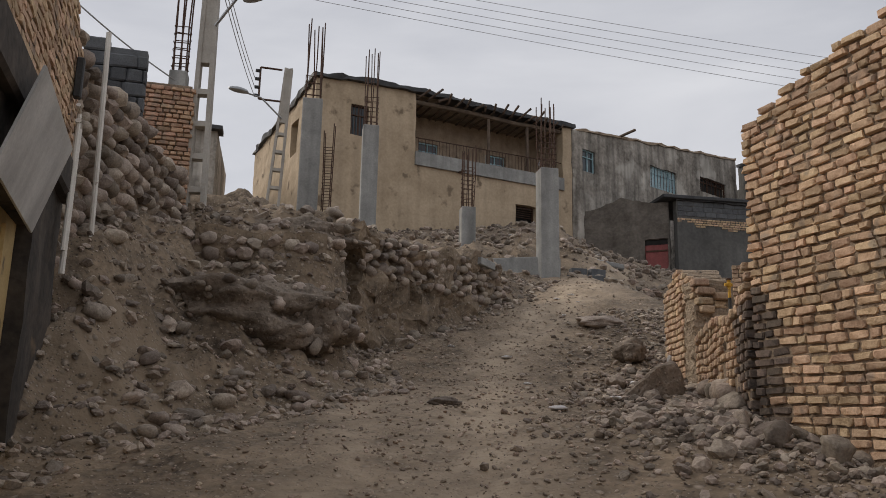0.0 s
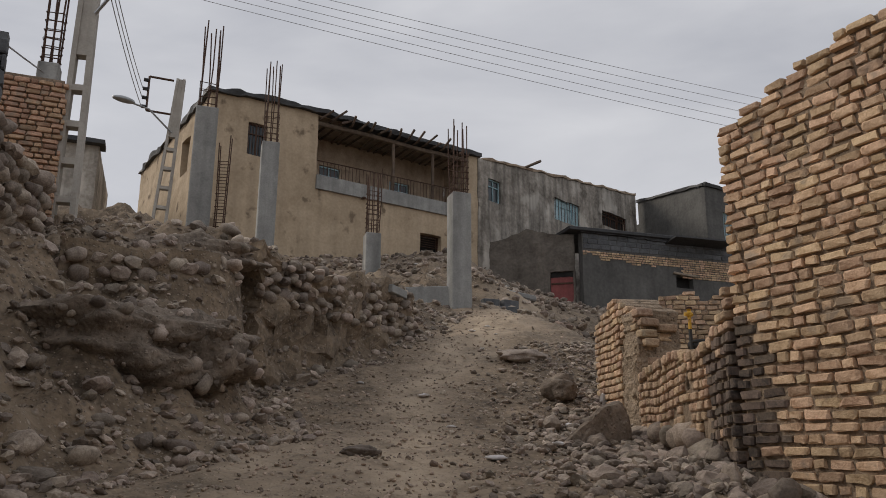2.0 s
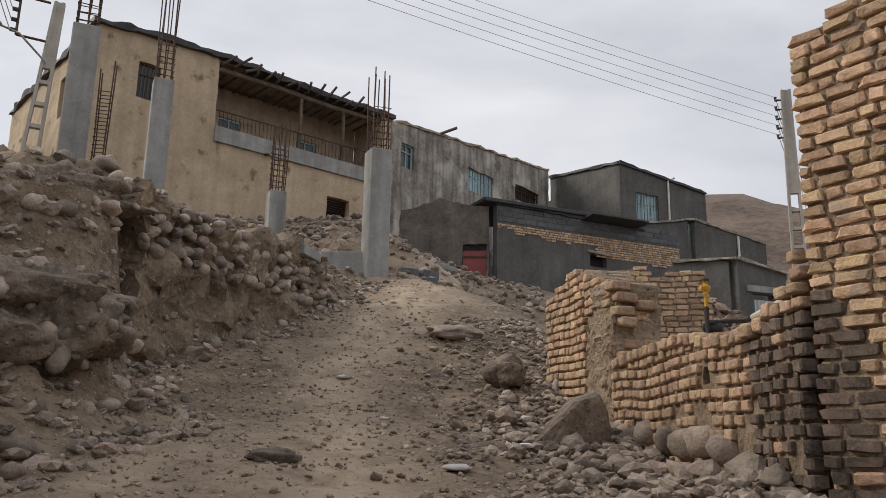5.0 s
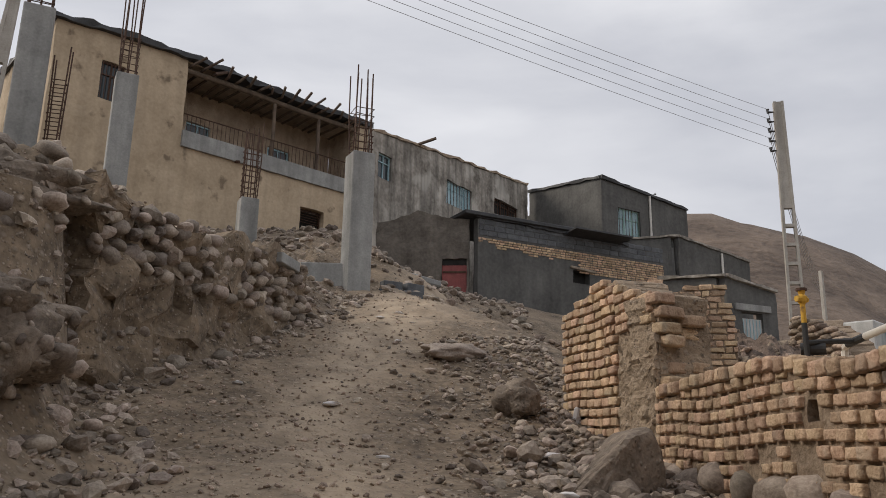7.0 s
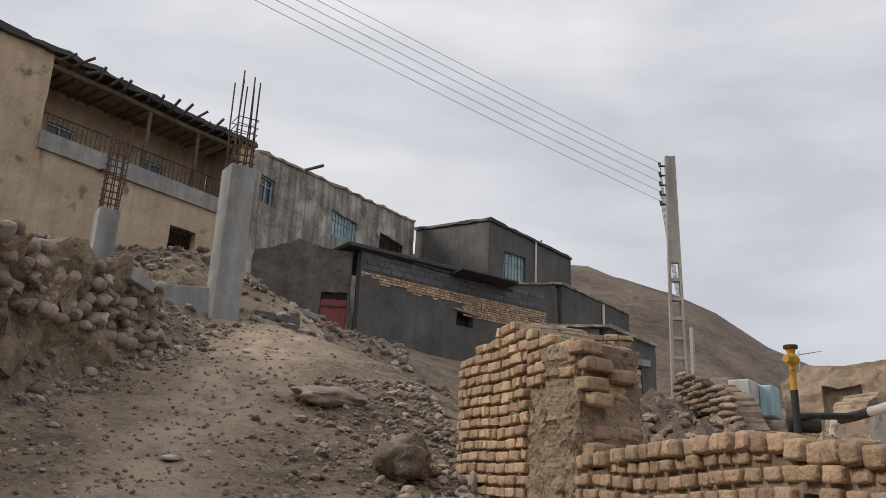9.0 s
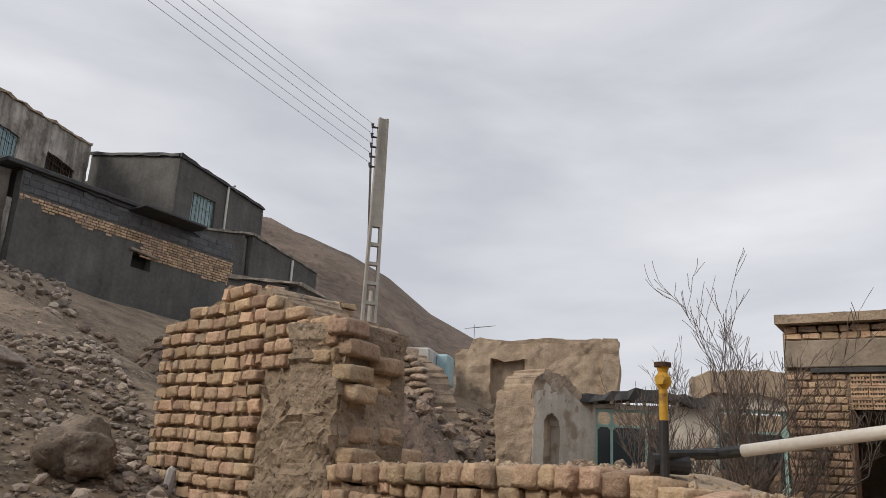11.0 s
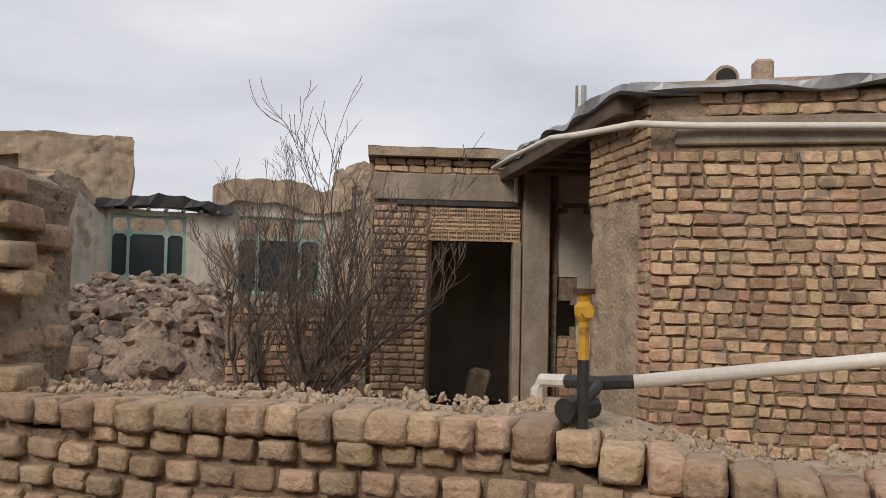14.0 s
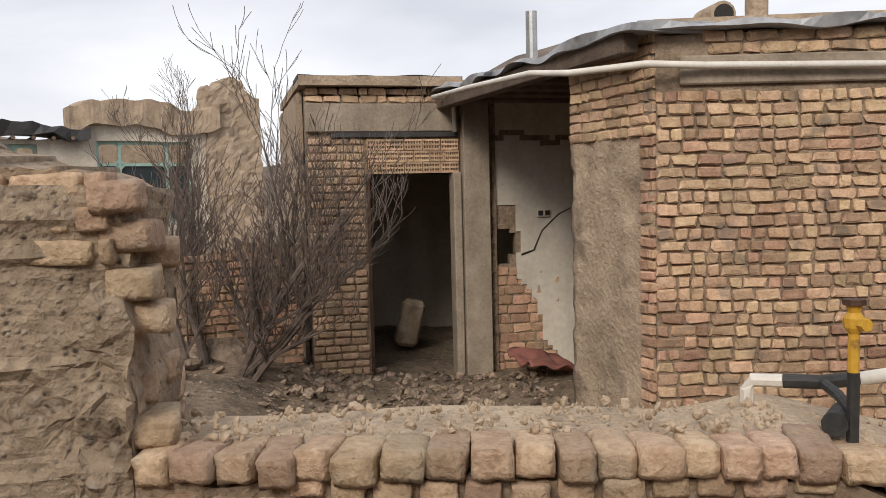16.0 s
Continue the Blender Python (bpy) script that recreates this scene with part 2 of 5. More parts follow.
M_SHEET = mat("white_sheet_metal", (0.42, 0.41, 0.39), (0.62, 0.61, 0.58), 2.0, 0.5, 0.1, streak=0.3)
M_BARK = mat("bare_bark", (0.06, 0.045, 0.038), (0.20, 0.155, 0.13), 12.0, 0.9, 0.4, 80.0)
M_SCRUB = mat("dry_scrub", (0.10, 0.075, 0.045), (0.24, 0.18, 0.11), 10.0, 0.9, 0.2, vary=0.3)
M_CLOTH = mat("brick_red_cloth", (0.20, 0.075, 0.06), (0.32, 0.135, 0.11), 4.0, 0.9, 0.4, 60.0)
M_PLASTIC = mat("pale_litter", (0.55, 0.52, 0.50), (0.75, 0.72, 0.70), 6.0, 0.6, 0.2, vary=0.25)
M_WIRE = mat("cable_sheath", (0.26, 0.26, 0.27), (0.36, 0.36, 0.37), 5.0, 0.6, 0.0)
M_GLASS = bpy.data.materials.new("window_glass")
M_GLASS.use_nodes = True
gb = M_GLASS.node_tree.nodes["Principled BSDF"]
gb.inputs["Base Color"].default_value, gb.inputs["Roughness"].default_value = (0.035, 0.045, 0.05, 1), 0.12


# ---- builders ----
def soup(quads_verts, quads):
    me = bpy.data.meshes.new("m")
    me.from_pydata([tuple(v) for v in quads_verts], [], quads)
    me.update()
    return me


def thing(name, label, category, at=(0, 0, 0), group="", kind=""):
    ob = new(name)
    ob.location = at
    return tagged(ob, label, category, group, kind)


def part(name, geo, material, parent=None, label="", smooth=False, m=None):
    """Links a bmesh or mesh as one object under a thing; geometry is in world space unless a pose m is given."""
    if isinstance(geo, bmesh.types.BMesh):
        me = bpy.data.meshes.new(name)
        bmesh.ops.recalc_face_normals(geo, faces=geo.faces)
        geo.to_mesh(me)
        geo.free()
    else:
        me = geo
    if not me.materials:
        me.materials.append(material)
    if smooth:
        me.polygons.foreach_set("use_smooth", [True] * len(me.polygons))
    ob = new(name, me)
    if m is not None:
        ob.matrix_world = m
    if parent:
        ob.parent = parent
        p = parent.matrix_basis if parent.parent or parent.data else Matrix.Translation(parent.location)
        ob.matrix_parent_inverse = p.inverted()
    return tagged(ob, label)


def solo(name, geo, material, label, category, kind="", group="", smooth=False, m=None):
    return tagged(part(name, geo, material, None, "", smooth, m), label, category, group, kind)


def add_box(bm, m, sx, sy, sz, bevel=0.0):
    """A box centred on the pose m."""
    r = bmesh.ops.create_cube(bm, size=1.0, matrix=m @ Matrix.Diagonal((sx, sy, sz, 1)))
    if bevel:
        es = list({e for v in r["verts"] for e in v.link_edges})
        bmesh.ops.bevel(bm, geom=es, offset=bevel, segments=1, affect="EDGES", clamp_overlap=True)


def box(m, sx, sy, sz, bevel=0.0):
    bm = bmesh.new()
    add_box(bm, m, sx, sy, sz, bevel)
    return bm


def tube(points, radii, sides=8, bm=None):
    """A swept round rod through points, open curve with caps."""
    bm = bm or bmesh.new()
    pts = [Vector(p) for p in points]
    if not hasattr(radii, "__len__"):
        radii = [radii] * len(pts)
    rings = []
    for i, p in enumerate(pts):
        d = (pts[min(i + 1, len(pts) - 1)] - pts[max(i - 1, 0)]).normalized()
        a = d.cross(Vector((0.31, 0.17, 0.93)) if abs(d.z) < 0.9 else Vector((1, 0, 0))).normalized()
        b = d.cross(a)
        rings.append([bm.verts.new(p + radii[i] * (math.cos(k * math.tau / sides) * a + math.sin(k * math.tau / sides) * b)) for k in range(sides)])
    for r, q in zip(rings, rings[1:]):
        for k in range(sides):
            bm.faces.new((r[k], r[(k + 1) % sides], q[(k + 1) % sides], q[k]))
    bm.faces.new(rings[0][::-1])
    bm.faces.new(rings[-1])
    return bm


class Line:
    """A wall's plan line: u along it, w out of its face (to the right of its way), z up."""

    def __init__(self, a, b):
        self.a = Vector((a[0], a[1], 0))
        d = Vector((b[0] - a[0], b[1] - a[1], 0))
        self.length, self.d = d.length, d.normalized()
        self.n = Vector((self.d.y, -self.d.x, 0))

    def at(self, u, z, w=0.0):
        return self.a + self.d * u + self.n * w + Vector((0, 0, z))

    def stand(self, u, z, w=0.0):
        p = self.at(u, z, w)
        return Matrix(((self.d.x, -self.n.x, 0, p.x), (self.d.y, -self.n.y, 0, p.y), (0, 0, 1, p.z), (0, 0, 0, 1)))


def wall_mesh(line, thick, z0, top, openings=(), step=0.3, jitter=0.0, u0=0.0, u1=None, solid=None, freq=2.0):
    """A wall of one thickness behind its line, with openings (u0, u1, z0, z1), a top that may run unevenly, and rough faces."""
    u1 = line.length if u1 is None else u1
    topf = top if callable(top) else (lambda u: top)
    zmax = max(topf(u0 + (u1 - u0) * k / 60) for k in range(61))
    us, zs = {round(u0, 4), round(u1, 4)}, {round(z0, 4), round(zmax, 4)}
    for o in openings:
        us |= {round(o[0], 4), round(o[1], 4)}
        zs |= {round(o[2], 4), round(o[3], 4)}

    def fill(vals):
        vals = sorted(vals)
        out = []
        for a, b in zip(vals, vals[1:]):
            k = max(1, round((b - a) / step))
            out += [a + (b - a) * i / k for i in range(k)]
        return out + [vals[-1]]
    us, zs = fill(us), fill(zs)
    nu, nz = len(us) - 1, len(zs) - 1

    def full(i, j):
        if not (0 <= i < nu and 0 <= j < nz):
            return False
        uc, zc = (us[i] + us[i + 1]) / 2, (zs[j] + zs[j + 1]) / 2
        if zs[j] >= topf(uc) - 0.01:
            return False
        if any(o[0] < uc < o[1] and o[2] < zc < o[3] for o in openings):
            return False
        return solid is None or solid(uc, zc)
    verts, index, faces = [], {}, []

    def vert(i, j, side):
        key = (i, j, side)
        if key not in index:
            u, z = us[i], min(zs[j], topf(us[i]))
            p = line.at(u, z, -side * thick)
            if jitter:
                q = noise.noise_vector(p * freq) * jitter + noise.noise_vector(p * freq * 3.1) * jitter * 0.5
                p = p + q
            index[key] = len(verts)
            verts.append(p)
        return index[key]
    for i in range(nu):
        for j in range(nz):
            if not full(i, j):
                continue
            v = [[vert(i + a, j + b, s) for a, b in ((0, 0), (1, 0), (1, 1), (0, 1))] for s in (0, 1)]
            faces.append(v[0])
            faces.append(v[1][::-1])
            for (di, dj), (p, q) in (((0, -1), (0, 1)), ((1, 0), (1, 2)), ((0, 1), (2, 3)), ((-1, 0), (3, 0))):
                if not full(i + di, j + dj):
                    faces.append((v[0][q], v[0][p], v[1][p], v[1][q]))
    return soup(verts, faces)


def brick_meshes(count, seed, material, worn=0.11):
    """Worn unit bricks, bevelled and uneven; scaled per brick."""
    rnd, out = random.Random(seed), []
    for _ in range(count):
        bm = box(Matrix.Identity(4), 1, 1, 1, 0.115)
        for v in bm.verts:
            v.co += Vector([rnd.uniform(-worn, worn) * k for k in (0.45, 0.5, 0.9)])
        me = bpy.data.meshes.new("brick")
        bm.to_mesh(me)
        bm.free()
        me.materials.append(material)
        out.append(me)
    return out


def rounded_bricks(count, seed, material):
    """Weathered mud bricks with rounded corners and chipped faces."""
    out = []
    for c in range(count):
        bm = bmesh.new()
        bmesh.ops.create_cube(bm, size=1.0)
        bmesh.ops.subdivide_edges(bm, edges=bm.edges[:], cuts=4, use_grid_fill=True)
        off = Vector((seed * 11 + c * 4.3, c * 2.7, 0))
        for v in bm.verts:
            q = Vector([math.copysign(min(abs(a) * 2, 1.0), a) for a in v.co])
            k = (abs(q.x) ** 12 + abs(q.y) ** 12 + abs(q.z) ** 12) ** (1 / 12)
            r = q / k * 0.5 if k else q
            v.co = r * (1 + 0.10 * noise.noise(q * 1.1 + off) + 0.07 * noise.noise(q * 3.2 + off))
        me = bpy.data.meshes.new("brick")
        bm.to_mesh(me)
        bm.free()
        me.materials.append(material)
        me.polygons.foreach_set("use_smooth", [True] * len(me.polygons))
        out.append(me)
    return out


def lay_bricks(line, z0, top, parent, meshes, length=0.2, pitch=0.08, joint=0.016, u0=0.0, u1=None, proud=0.012, seed=1, limit=300, near=None, skip=None, depth=0.09, headers=0.25, other=None, droop=0.0, base=0.016):
    """Courses of single bricks on a wall's face, nearest ones as parts, the rest joined as stuff."""
    rnd = random.Random(seed)
    u1 = line.length if u1 is None else u1
    topf = top if callable(top) else (lambda u: top)
    zmax = max(topf(u0 + (u1 - u0) * k / 80) for k in range(81))
    laid, z, row = [], z0, 0
    while z + pitch * 0.5 < zmax:
        u = u0 - rnd.uniform(0, length * 0.5)
        while u < u1:
            b = length * (0.52 if rnd.random() < headers else rnd.uniform(0.9, 1.06))
            lo, hi = max(u, u0), min(u + b - joint, u1)
            uc = (lo + hi) / 2
            zc = z + pitch / 2 + droop * noise.noise(Vector((uc * 1.1, row * 0.05, 3.0)))
            if hi - lo > 0.035 and zc + pitch * 0.4 < topf(uc) + 0.02 and not (skip and skip(uc, zc)):
                laid.append((uc, zc, hi - lo, pitch - joint * rnd.uniform(0.7, 1.5), base + rnd.random() * proud, rnd.uniform(-2.4, 2.4), rnd.uniform(-3, 3), rnd.randrange(len(meshes))))
            u += b
        z += pitch
        row += 1
    if near:
        laid.sort(key=near)
    rest_v, rest_f, rest2_v, rest2_f = [], [], [], []
    for k, (uc, zc, w, h, out, roll, yaw, mi) in enumerate(laid):
        m = line.stand(uc, zc, out - depth / 2) @ pose(0, 0, 0, 0, roll, yaw) @ Matrix.Diagonal((w, depth, h, 1))
        dark = other and other[1](uc, zc)
        me = (other[0] if dark else meshes)[mi % len(other[0] if dark else meshes)]
        if k < limit:
            ob = new("brick", me)
            ob.parent = parent
            ob.matrix_parent_inverse = Matrix.Translation(parent.location).inverted()
            ob.matrix_basis = m
        else:
            vs, fs = (rest2_v, rest2_f) if dark else (rest_v, rest_f)
            base = len(vs)
            vs += [m @ v.co for v in me.vertices]
            fs += [[base + i for i in p.vertices] for p in me.polygons]
    for vs, fs, mm in ((rest_v, rest_f, meshes), (rest2_v, rest2_f, other[0] if other else meshes)):
        if fs:
            tagged(part("brickwork", soup(vs, fs), mm[0].materials[0], parent), kind="stuff")


def stone_mesh(seed, material=None, sub=2, rough=0.28, flat=0.75, angular=0.0):
    """One uneven stone about 1 m across."""
    bm = bmesh.new()
    bmesh.ops.create_icosphere(bm, subdivisions=sub, radius=0.5)
    off = Vector((seed * 3.7, seed * 1.3, seed * 2.1))
    for v in bm.verts:
        d = v.co.normalized()
        k = 1 + rough * noise.noise(d * 1.6 + off) + rough * 0.4 * noise.noise(d * 4.5 + off)
        if angular:
            for c in range(5):
                pl = noise.noise_vector(off + Vector((c * 5.1, 0, 0))).normalized()
                e = d.dot(pl) * k
                k *= min(1.0, (1 - angular * 0.45) / max(e, 1e-3)) if e > 0 else 1
        if sub > 3:
            k += 0.10 * rough * (1 - abs(noise.noise(d * 7 + off))) ** 3 + 0.16 * rough * noise.noise(d * 11 + off) + 0.1 * rough * noise.noise(d * 23 + off)
        v.co = d * 0.5 * k
        v.co.z *= flat
    me = bpy.data.meshes.new("stone")
    bm.to_mesh(me)
    bm.free()
    me.materials.append(material or M_STONE)
    if sub > 1:
        me.polygons.foreach_set("use_smooth", [True] * len(me.polygons))
    return me


# ---- ground ----
def sstep(a, b, x):
    t = min(1.0, max(0.0, (x - a) / (b - a)))
    return t * t * (3 - 2 * t)


def interp(pairs, x):
    for (a, p), (b, q) in zip(pairs, pairs[1:]):
        if x <= b:
            return p + (q - p) * max(0.0, (x - a) / (b - a))
    return pairs[-1][1]


PROFILE = [(-40, -5), (-10, -1.6), (0.9, 0.3), (4, 0.78), (6, 1.18), (7.5, 1.6), (9.8, 2.05), (11.9, 2.42), (13, 2.8), (15.3, 3.6), (16, 3.9), (18, 4.6), (20, 5.15), (20.6, 5.3), (21.6, 6.1), (24, 6.9), (27, 8.0), (30, 9.05), (34, 9.6), (45, 10.5), (80, 13)]
FOOT = [(-5, -4.3), (5.5, -3.4), (7, -2.8), (8.3, -1.9), (9.8, -1.2), (11.2, -0.6), (12.2, -0.95), (13.3, -1.2), (16.9, 1.25), (20, 2.3), (24, 4.0), (60, 6)]
BANK = [(5.8, 0), (7.5, 0.3), (9, 0.55), (10, 0.65), (10.8, 0.85), (11.6, 1.15), (11.85, 1.3), (12.1, 1.95), (13, 2.1), (15.3, 1.15), (17, 0.3), (18.5, 0.12), (19.6, 0), (30, 0)]
CREST = [(20, 15.0), (28, 16.6), (32.2, 16.8), (34.8, 16.4), (38, 15.3), (41.5, 13.8), (45.2, 11.0), (47, 10.2), (50.3, 9.1), (56, 5.0), (62, 2.0), (88, 3.0), (94, 7.4), (97.5, 9.2), (102, 9.9), (112, 6.0), (125, 0)]


def low_wall_x(y):
    return 2.95 + (y - 8.5) * 0.155


def ground_z(x, y):
    p = interp(PROFILE, y)
    z = p + 0.11 * min(2.6, max(0.0, x - 0.5)) * sstep(3, 6, y) * (1 - 0.9 * sstep(8, 9.3, y) * (1 - sstep(13, 15, y)))
    f = interp(FOOT, y)
    if y < 30:
        h = interp(BANK, y) * sstep(0, 1.5 - 1.0 * sstep(11.6, 12.8, y), f - x) + 1.2 * sstep(2.5, 3.8, -x) * sstep(7.6, 9.5, y) * (1 - sstep(10.8, 12.2, y))
        z += h + 0.09 * math.sin(h * 9.0 + 2.0 * noise.noise(Vector((x, y, 0)) * 0.8)) * sstep(0.1, 0.6, h)
    z += 0.42 * min(3.0, max(0.0, -0.6 - x)) * sstep(13.5, 16, y) * (1 - sstep(18, 24, y))
    if x > 3:
        z -= 2.6 * (1 - math.exp(-(x - 3) / 4)) * sstep(13, 28, y)
    yard = sstep(0.1, 0.8, x - low_wall_x(y)) * (1 - sstep(10.9, 13.5, y))
    z = z * (1 - yard) + (1.55 + 0.25 * sstep(9.5, 13, y)) * yard
    far = math.hypot(x - 0.5, y - 7.5)
    if x > 3.6 and 10 < y < 27:
        k = sstep(3.8, 7, x) * sstep(10.9, 13, y) * (1 - sstep(19, 26.5, y))
        z = z * (1 - k) + (1.9 + 0.1 * max(0, y - 12)) * k
    if far > 45:
        az = math.degrees(math.atan2(x - 0.5, y - 7.5))
        el = interp(CREST, az) if az > 20 else 0
        z = z * (1 - sstep(45, 75, far)) + min(z, 9.0) * sstep(45, 75, far)
        h = 1.0 + 170 * math.tan(radians(el)) if el > 0.2 else 0
        h *= sstep(45, 170, far) ** 0.9 * (1 - 0.8 * sstep(200, 480, far))
        z = max(z, h) if h else z
        z += noise.noise(Vector((x * 0.035, y * 0.035, 0))) * 3.0 * sstep(70, 120, far)
    return z


def ground_bumps(x, y):
    p = Vector((x, y, 0))
    bank = sstep(-0.2, 0.8, interp(FOOT, y) - x) if 6 < y < 26 else 0
    k = 0.045 + 0.12 * bank
    crag = (1 - abs(noise.noise(p * 1.7 + Vector((9, 4, 0))))) ** 4 * 0.22 * bank
    return crag + k * noise.noise(p * 1.1) + k * 0.8 * noise.noise(p * 2.7) + (0.02 + 0.05 * bank) * noise.noise(p * 6.5) + 0.014 * noise.noise(p * 15)


def grid_lines(lo, hi, fine, reach):
    out, v, s = list(np.arange(lo, hi, fine)), hi, fine
    while v < reach:
        out.append(v)
        s *= 1.12
        v += s
    v, s = lo - fine, fine
    while v > -reach:
        out.append(v)
        s *= 1.12
        v -= s
    return sorted(float(a) for a in out)


gx, gy = grid_lines(-5.5, 5.0, 0.07, 1500), grid_lines(5.5, 20.5, 0.07, 1500)
g_verts = []
for y in gy:
    for x in gx:
        near = 1.0 if math.hypot(x, y - 12) < 40 else 0.0
        g_verts.append((x, y, ground_z(x, y) + near * ground_bumps(x, y)))
nx = len(gx)
g_faces = [(j * nx + i, j * nx + i + 1, (j + 1) * nx + i + 1, (j + 1) * nx + i) for j in range(len(gy) - 1) for i in range(nx - 1)]
g_mesh = soup(g_verts, g_faces)
g_mesh.materials.append(M_SOIL)
g_mesh.materials.append(M_HILL)
g_mesh.polygons.foreach_set("material_index", [int(math.hypot(g_verts[f[0]][0] - 0.5, g_verts[f[0]][1] - 7.5) > 62) for f in g_faces])
TRAIL = [(0, 0.5), (8, 0.75), (10, 0.6), (12, 0.8), (14, 1.2), (15.4, 1.7), (17, 2.5), (20, 3.6), (26, 5)]
worn_track = []
for x, y, z in g_verts:
    k = 0.0
    if 4 < y < 26 and -3 < x < 6:
        q = Vector((x, y, 0))
        c = interp(TRAIL, y) + 0.25 * noise.noise(q * 0.5)
        k = math.exp(-((x - c) / (0.45 + 0.3 * sstep(13, 16, y))) ** 2) + 0.7 * math.exp(-((x - c + 1.1) / 0.6) ** 2) * (1 - sstep(10, 12, y))
        k *= 0.75 + 0.7 * noise.noise(q * 2.3) + 0.5 * noise.noise(q * 7)
    worn_track.append(min(1.0, max(0.0, k)))
g_mesh.attributes.new("track", "FLOAT", "POINT").data.foreach_set("value", worn_track)
solo("ground", g_mesh, M_SOIL, "brown stony dirt slope with a trodden track", "ground", "structure", smooth=True)

# ---- yellow two-storey house ----
def window_unit(name, line, u0, u1, z0, z1, parent, frame_mat, bars=0, glass=True, mull=1, depth=-0.12, cross=True, t=0.05, curtain=None):
    """A framed window set in its opening: frame, mullions, panes or a painted dark sheet, and optional bars."""
    w, h = u1 - u0, z1 - z0
    face = Line(line.at(0, 0, depth + 0.03).xy, line.at(1, 0, depth + 0.03).xy)
    win = part("window", wall_mesh(face, 0.06, z0, z1, [(u0 + t, u1 - t, z0 + t, z1 - t)], 9, 0, u0, u1), frame_mat, parent)
    for k in range(1, mull + 1):
        part("mullion", box(line.stand(u0 + w * k / (mull + 1), (z0 + z1) / 2, depth), t * 0.8, 0.05, h - 2 * t), frame_mat, win)
    if cross:
        part("transom", box(line.stand((u0 + u1) / 2, z0 + h * 0.68, depth + 0.004), w - 2 * t, 0.045, t * 0.7), frame_mat, win)
    if glass:
        part("pane", box(line.stand((u0 + u1) / 2, (z0 + z1) / 2, depth - 0.02), w - 2 * t, 0.008, h - 2 * t), M_GLASS, win)
    else:
        # No glass here: a near-black sheet paints the unlit room behind the frame.
        part("pane", box(line.stand((u0 + u1) / 2, (z0 + z1) / 2, depth - 0.05), w - 2 * t, 0.008, h - 2 * t), M_DARK, win)
    if curtain:
        for k in range(max(3, round(w / 0.16))):
            cw = (w - 2 * t) / max(3, round(w / 0.16))
            part("curtain_fold", box(line.stand(u0 + t + cw * (k + 0.5), (z0 + z1) / 2, depth - 0.01) @ pose(0, 0, 0, 0, 0, 9 * (-1) ** k), cw * 0.93, 0.01, h - 2 * t), curtain, win)
    for k in range(bars):
        uu = u0 + w * (k + 0.5) / bars
        part("bar", tube([line.at(uu, z0, depth + 0.09), line.at(uu, z1, depth + 0.09)], 0.012, 5), M_RUST, win)
    return win


def edge_strip(line, topf, w, thick, u0, u1, rise=0.0, step=0.35, jit=0.05):
    """An uneven roof-edge layer that follows a wall's top."""
    n = max(2, round((u1 - u0) / step))
    verts, faces = [], []
    for k in range(n + 1):
        u = u0 + (u1 - u0) * k / n
        z = topf(u) + rise
        j = [noise.noise(Vector((u * 2.1, c * 7.0, z))) * jit for c in range(4)]
        for ww, dz, q in ((w, 0, j[0]), (w, thick, j[1]), (-0.5, thick, j[2]), (-0.5, 0, 0)):
            verts.append(line.at(u, z + dz + q, ww + (q if ww > 0 else 0)))
    for k in range(n):
        a, b = 4 * k, 4 * k + 4
        for c in range(4):
            faces.append((a + c, b + c, b + (c + 1) % 4, a + (c + 1) % 4))
    faces += [(0, 1, 2, 3), (4 * n + 3, 4 * n + 2, 4 * n + 1, 4 * n)]
    return soup(verts, faces)


H = Line((-5.0, 27.2), (4.35, 32.35))
house = thing("yellow_house", "two-storey ochre rendered house with a timber-roofed balcony", "house", (0, 30, 9))
roof_h = lambda u: 13.72 + 0.12 * math.sin(u * 0.5) + 0.02 * u
part("front_wall", wall_mesh(H, 0.4, 7.8, roof_h, [(1.29, 1.95, 11.85, 13.0), (3.79, 10.25, 11.15, 15), (8.04, 8.98, 9.3, 10.3)], 0.3, 0.03), M_OCHRE, house)
HS = Line((-9.1, 34.6), (-5.0, 27.2))
part("side_wall", wall_mesh(HS, 0.4, 7.5, lambda u: 13.4 + 0.3 * u / HS.length, [(5.6, 6.4, 11.6, 12.9)], 0.35, 0.05, u1=HS.length - 0.4), M_OCHRE, house)
PB = Line(H.at(3.79, 0, -1.7).xy, H.at(10.25, 0, -1.7).xy)
part("balcony_back_wall", wall_mesh(PB, 0.25, 11.1, 13.75, [(0.9, 1.75, 11.65, 12.75), (3.9, 4.8, 11.65, 12.75)], 0.4, 0.02), M_ADOBE, house)
for uu in (3.79, 10.25):
    side = Line(H.at(uu, 0, -1.7).xy, H.at(uu, 0, -0.41).xy)
    part("balcony_side_wall", wall_mesh(side, 0.12, 11.1, 13.75, (), 0.4, 0.02), M_ADOBE, house)
for uu in (1.32, 4.35):
    window_unit("window", PB, uu - 0.42, uu + 0.43, 11.66, 12.74, house, M_BLUEWIN, 0, True, 1, -0.1)
part("balcony_floor", box(H.stand(7.02, 11.4, -0.8), 6.46, 1.78, 0.5), M_CONC, house)
window_unit("window", H, 1.29, 1.95, 11.85, 13.0, house, M_RUST, 6, True, 1)
shutter = window_unit("window", H, 8.04, 8.98, 9.3, 10.3, house, M_RUST, 0, False, 0, -0.25, False)
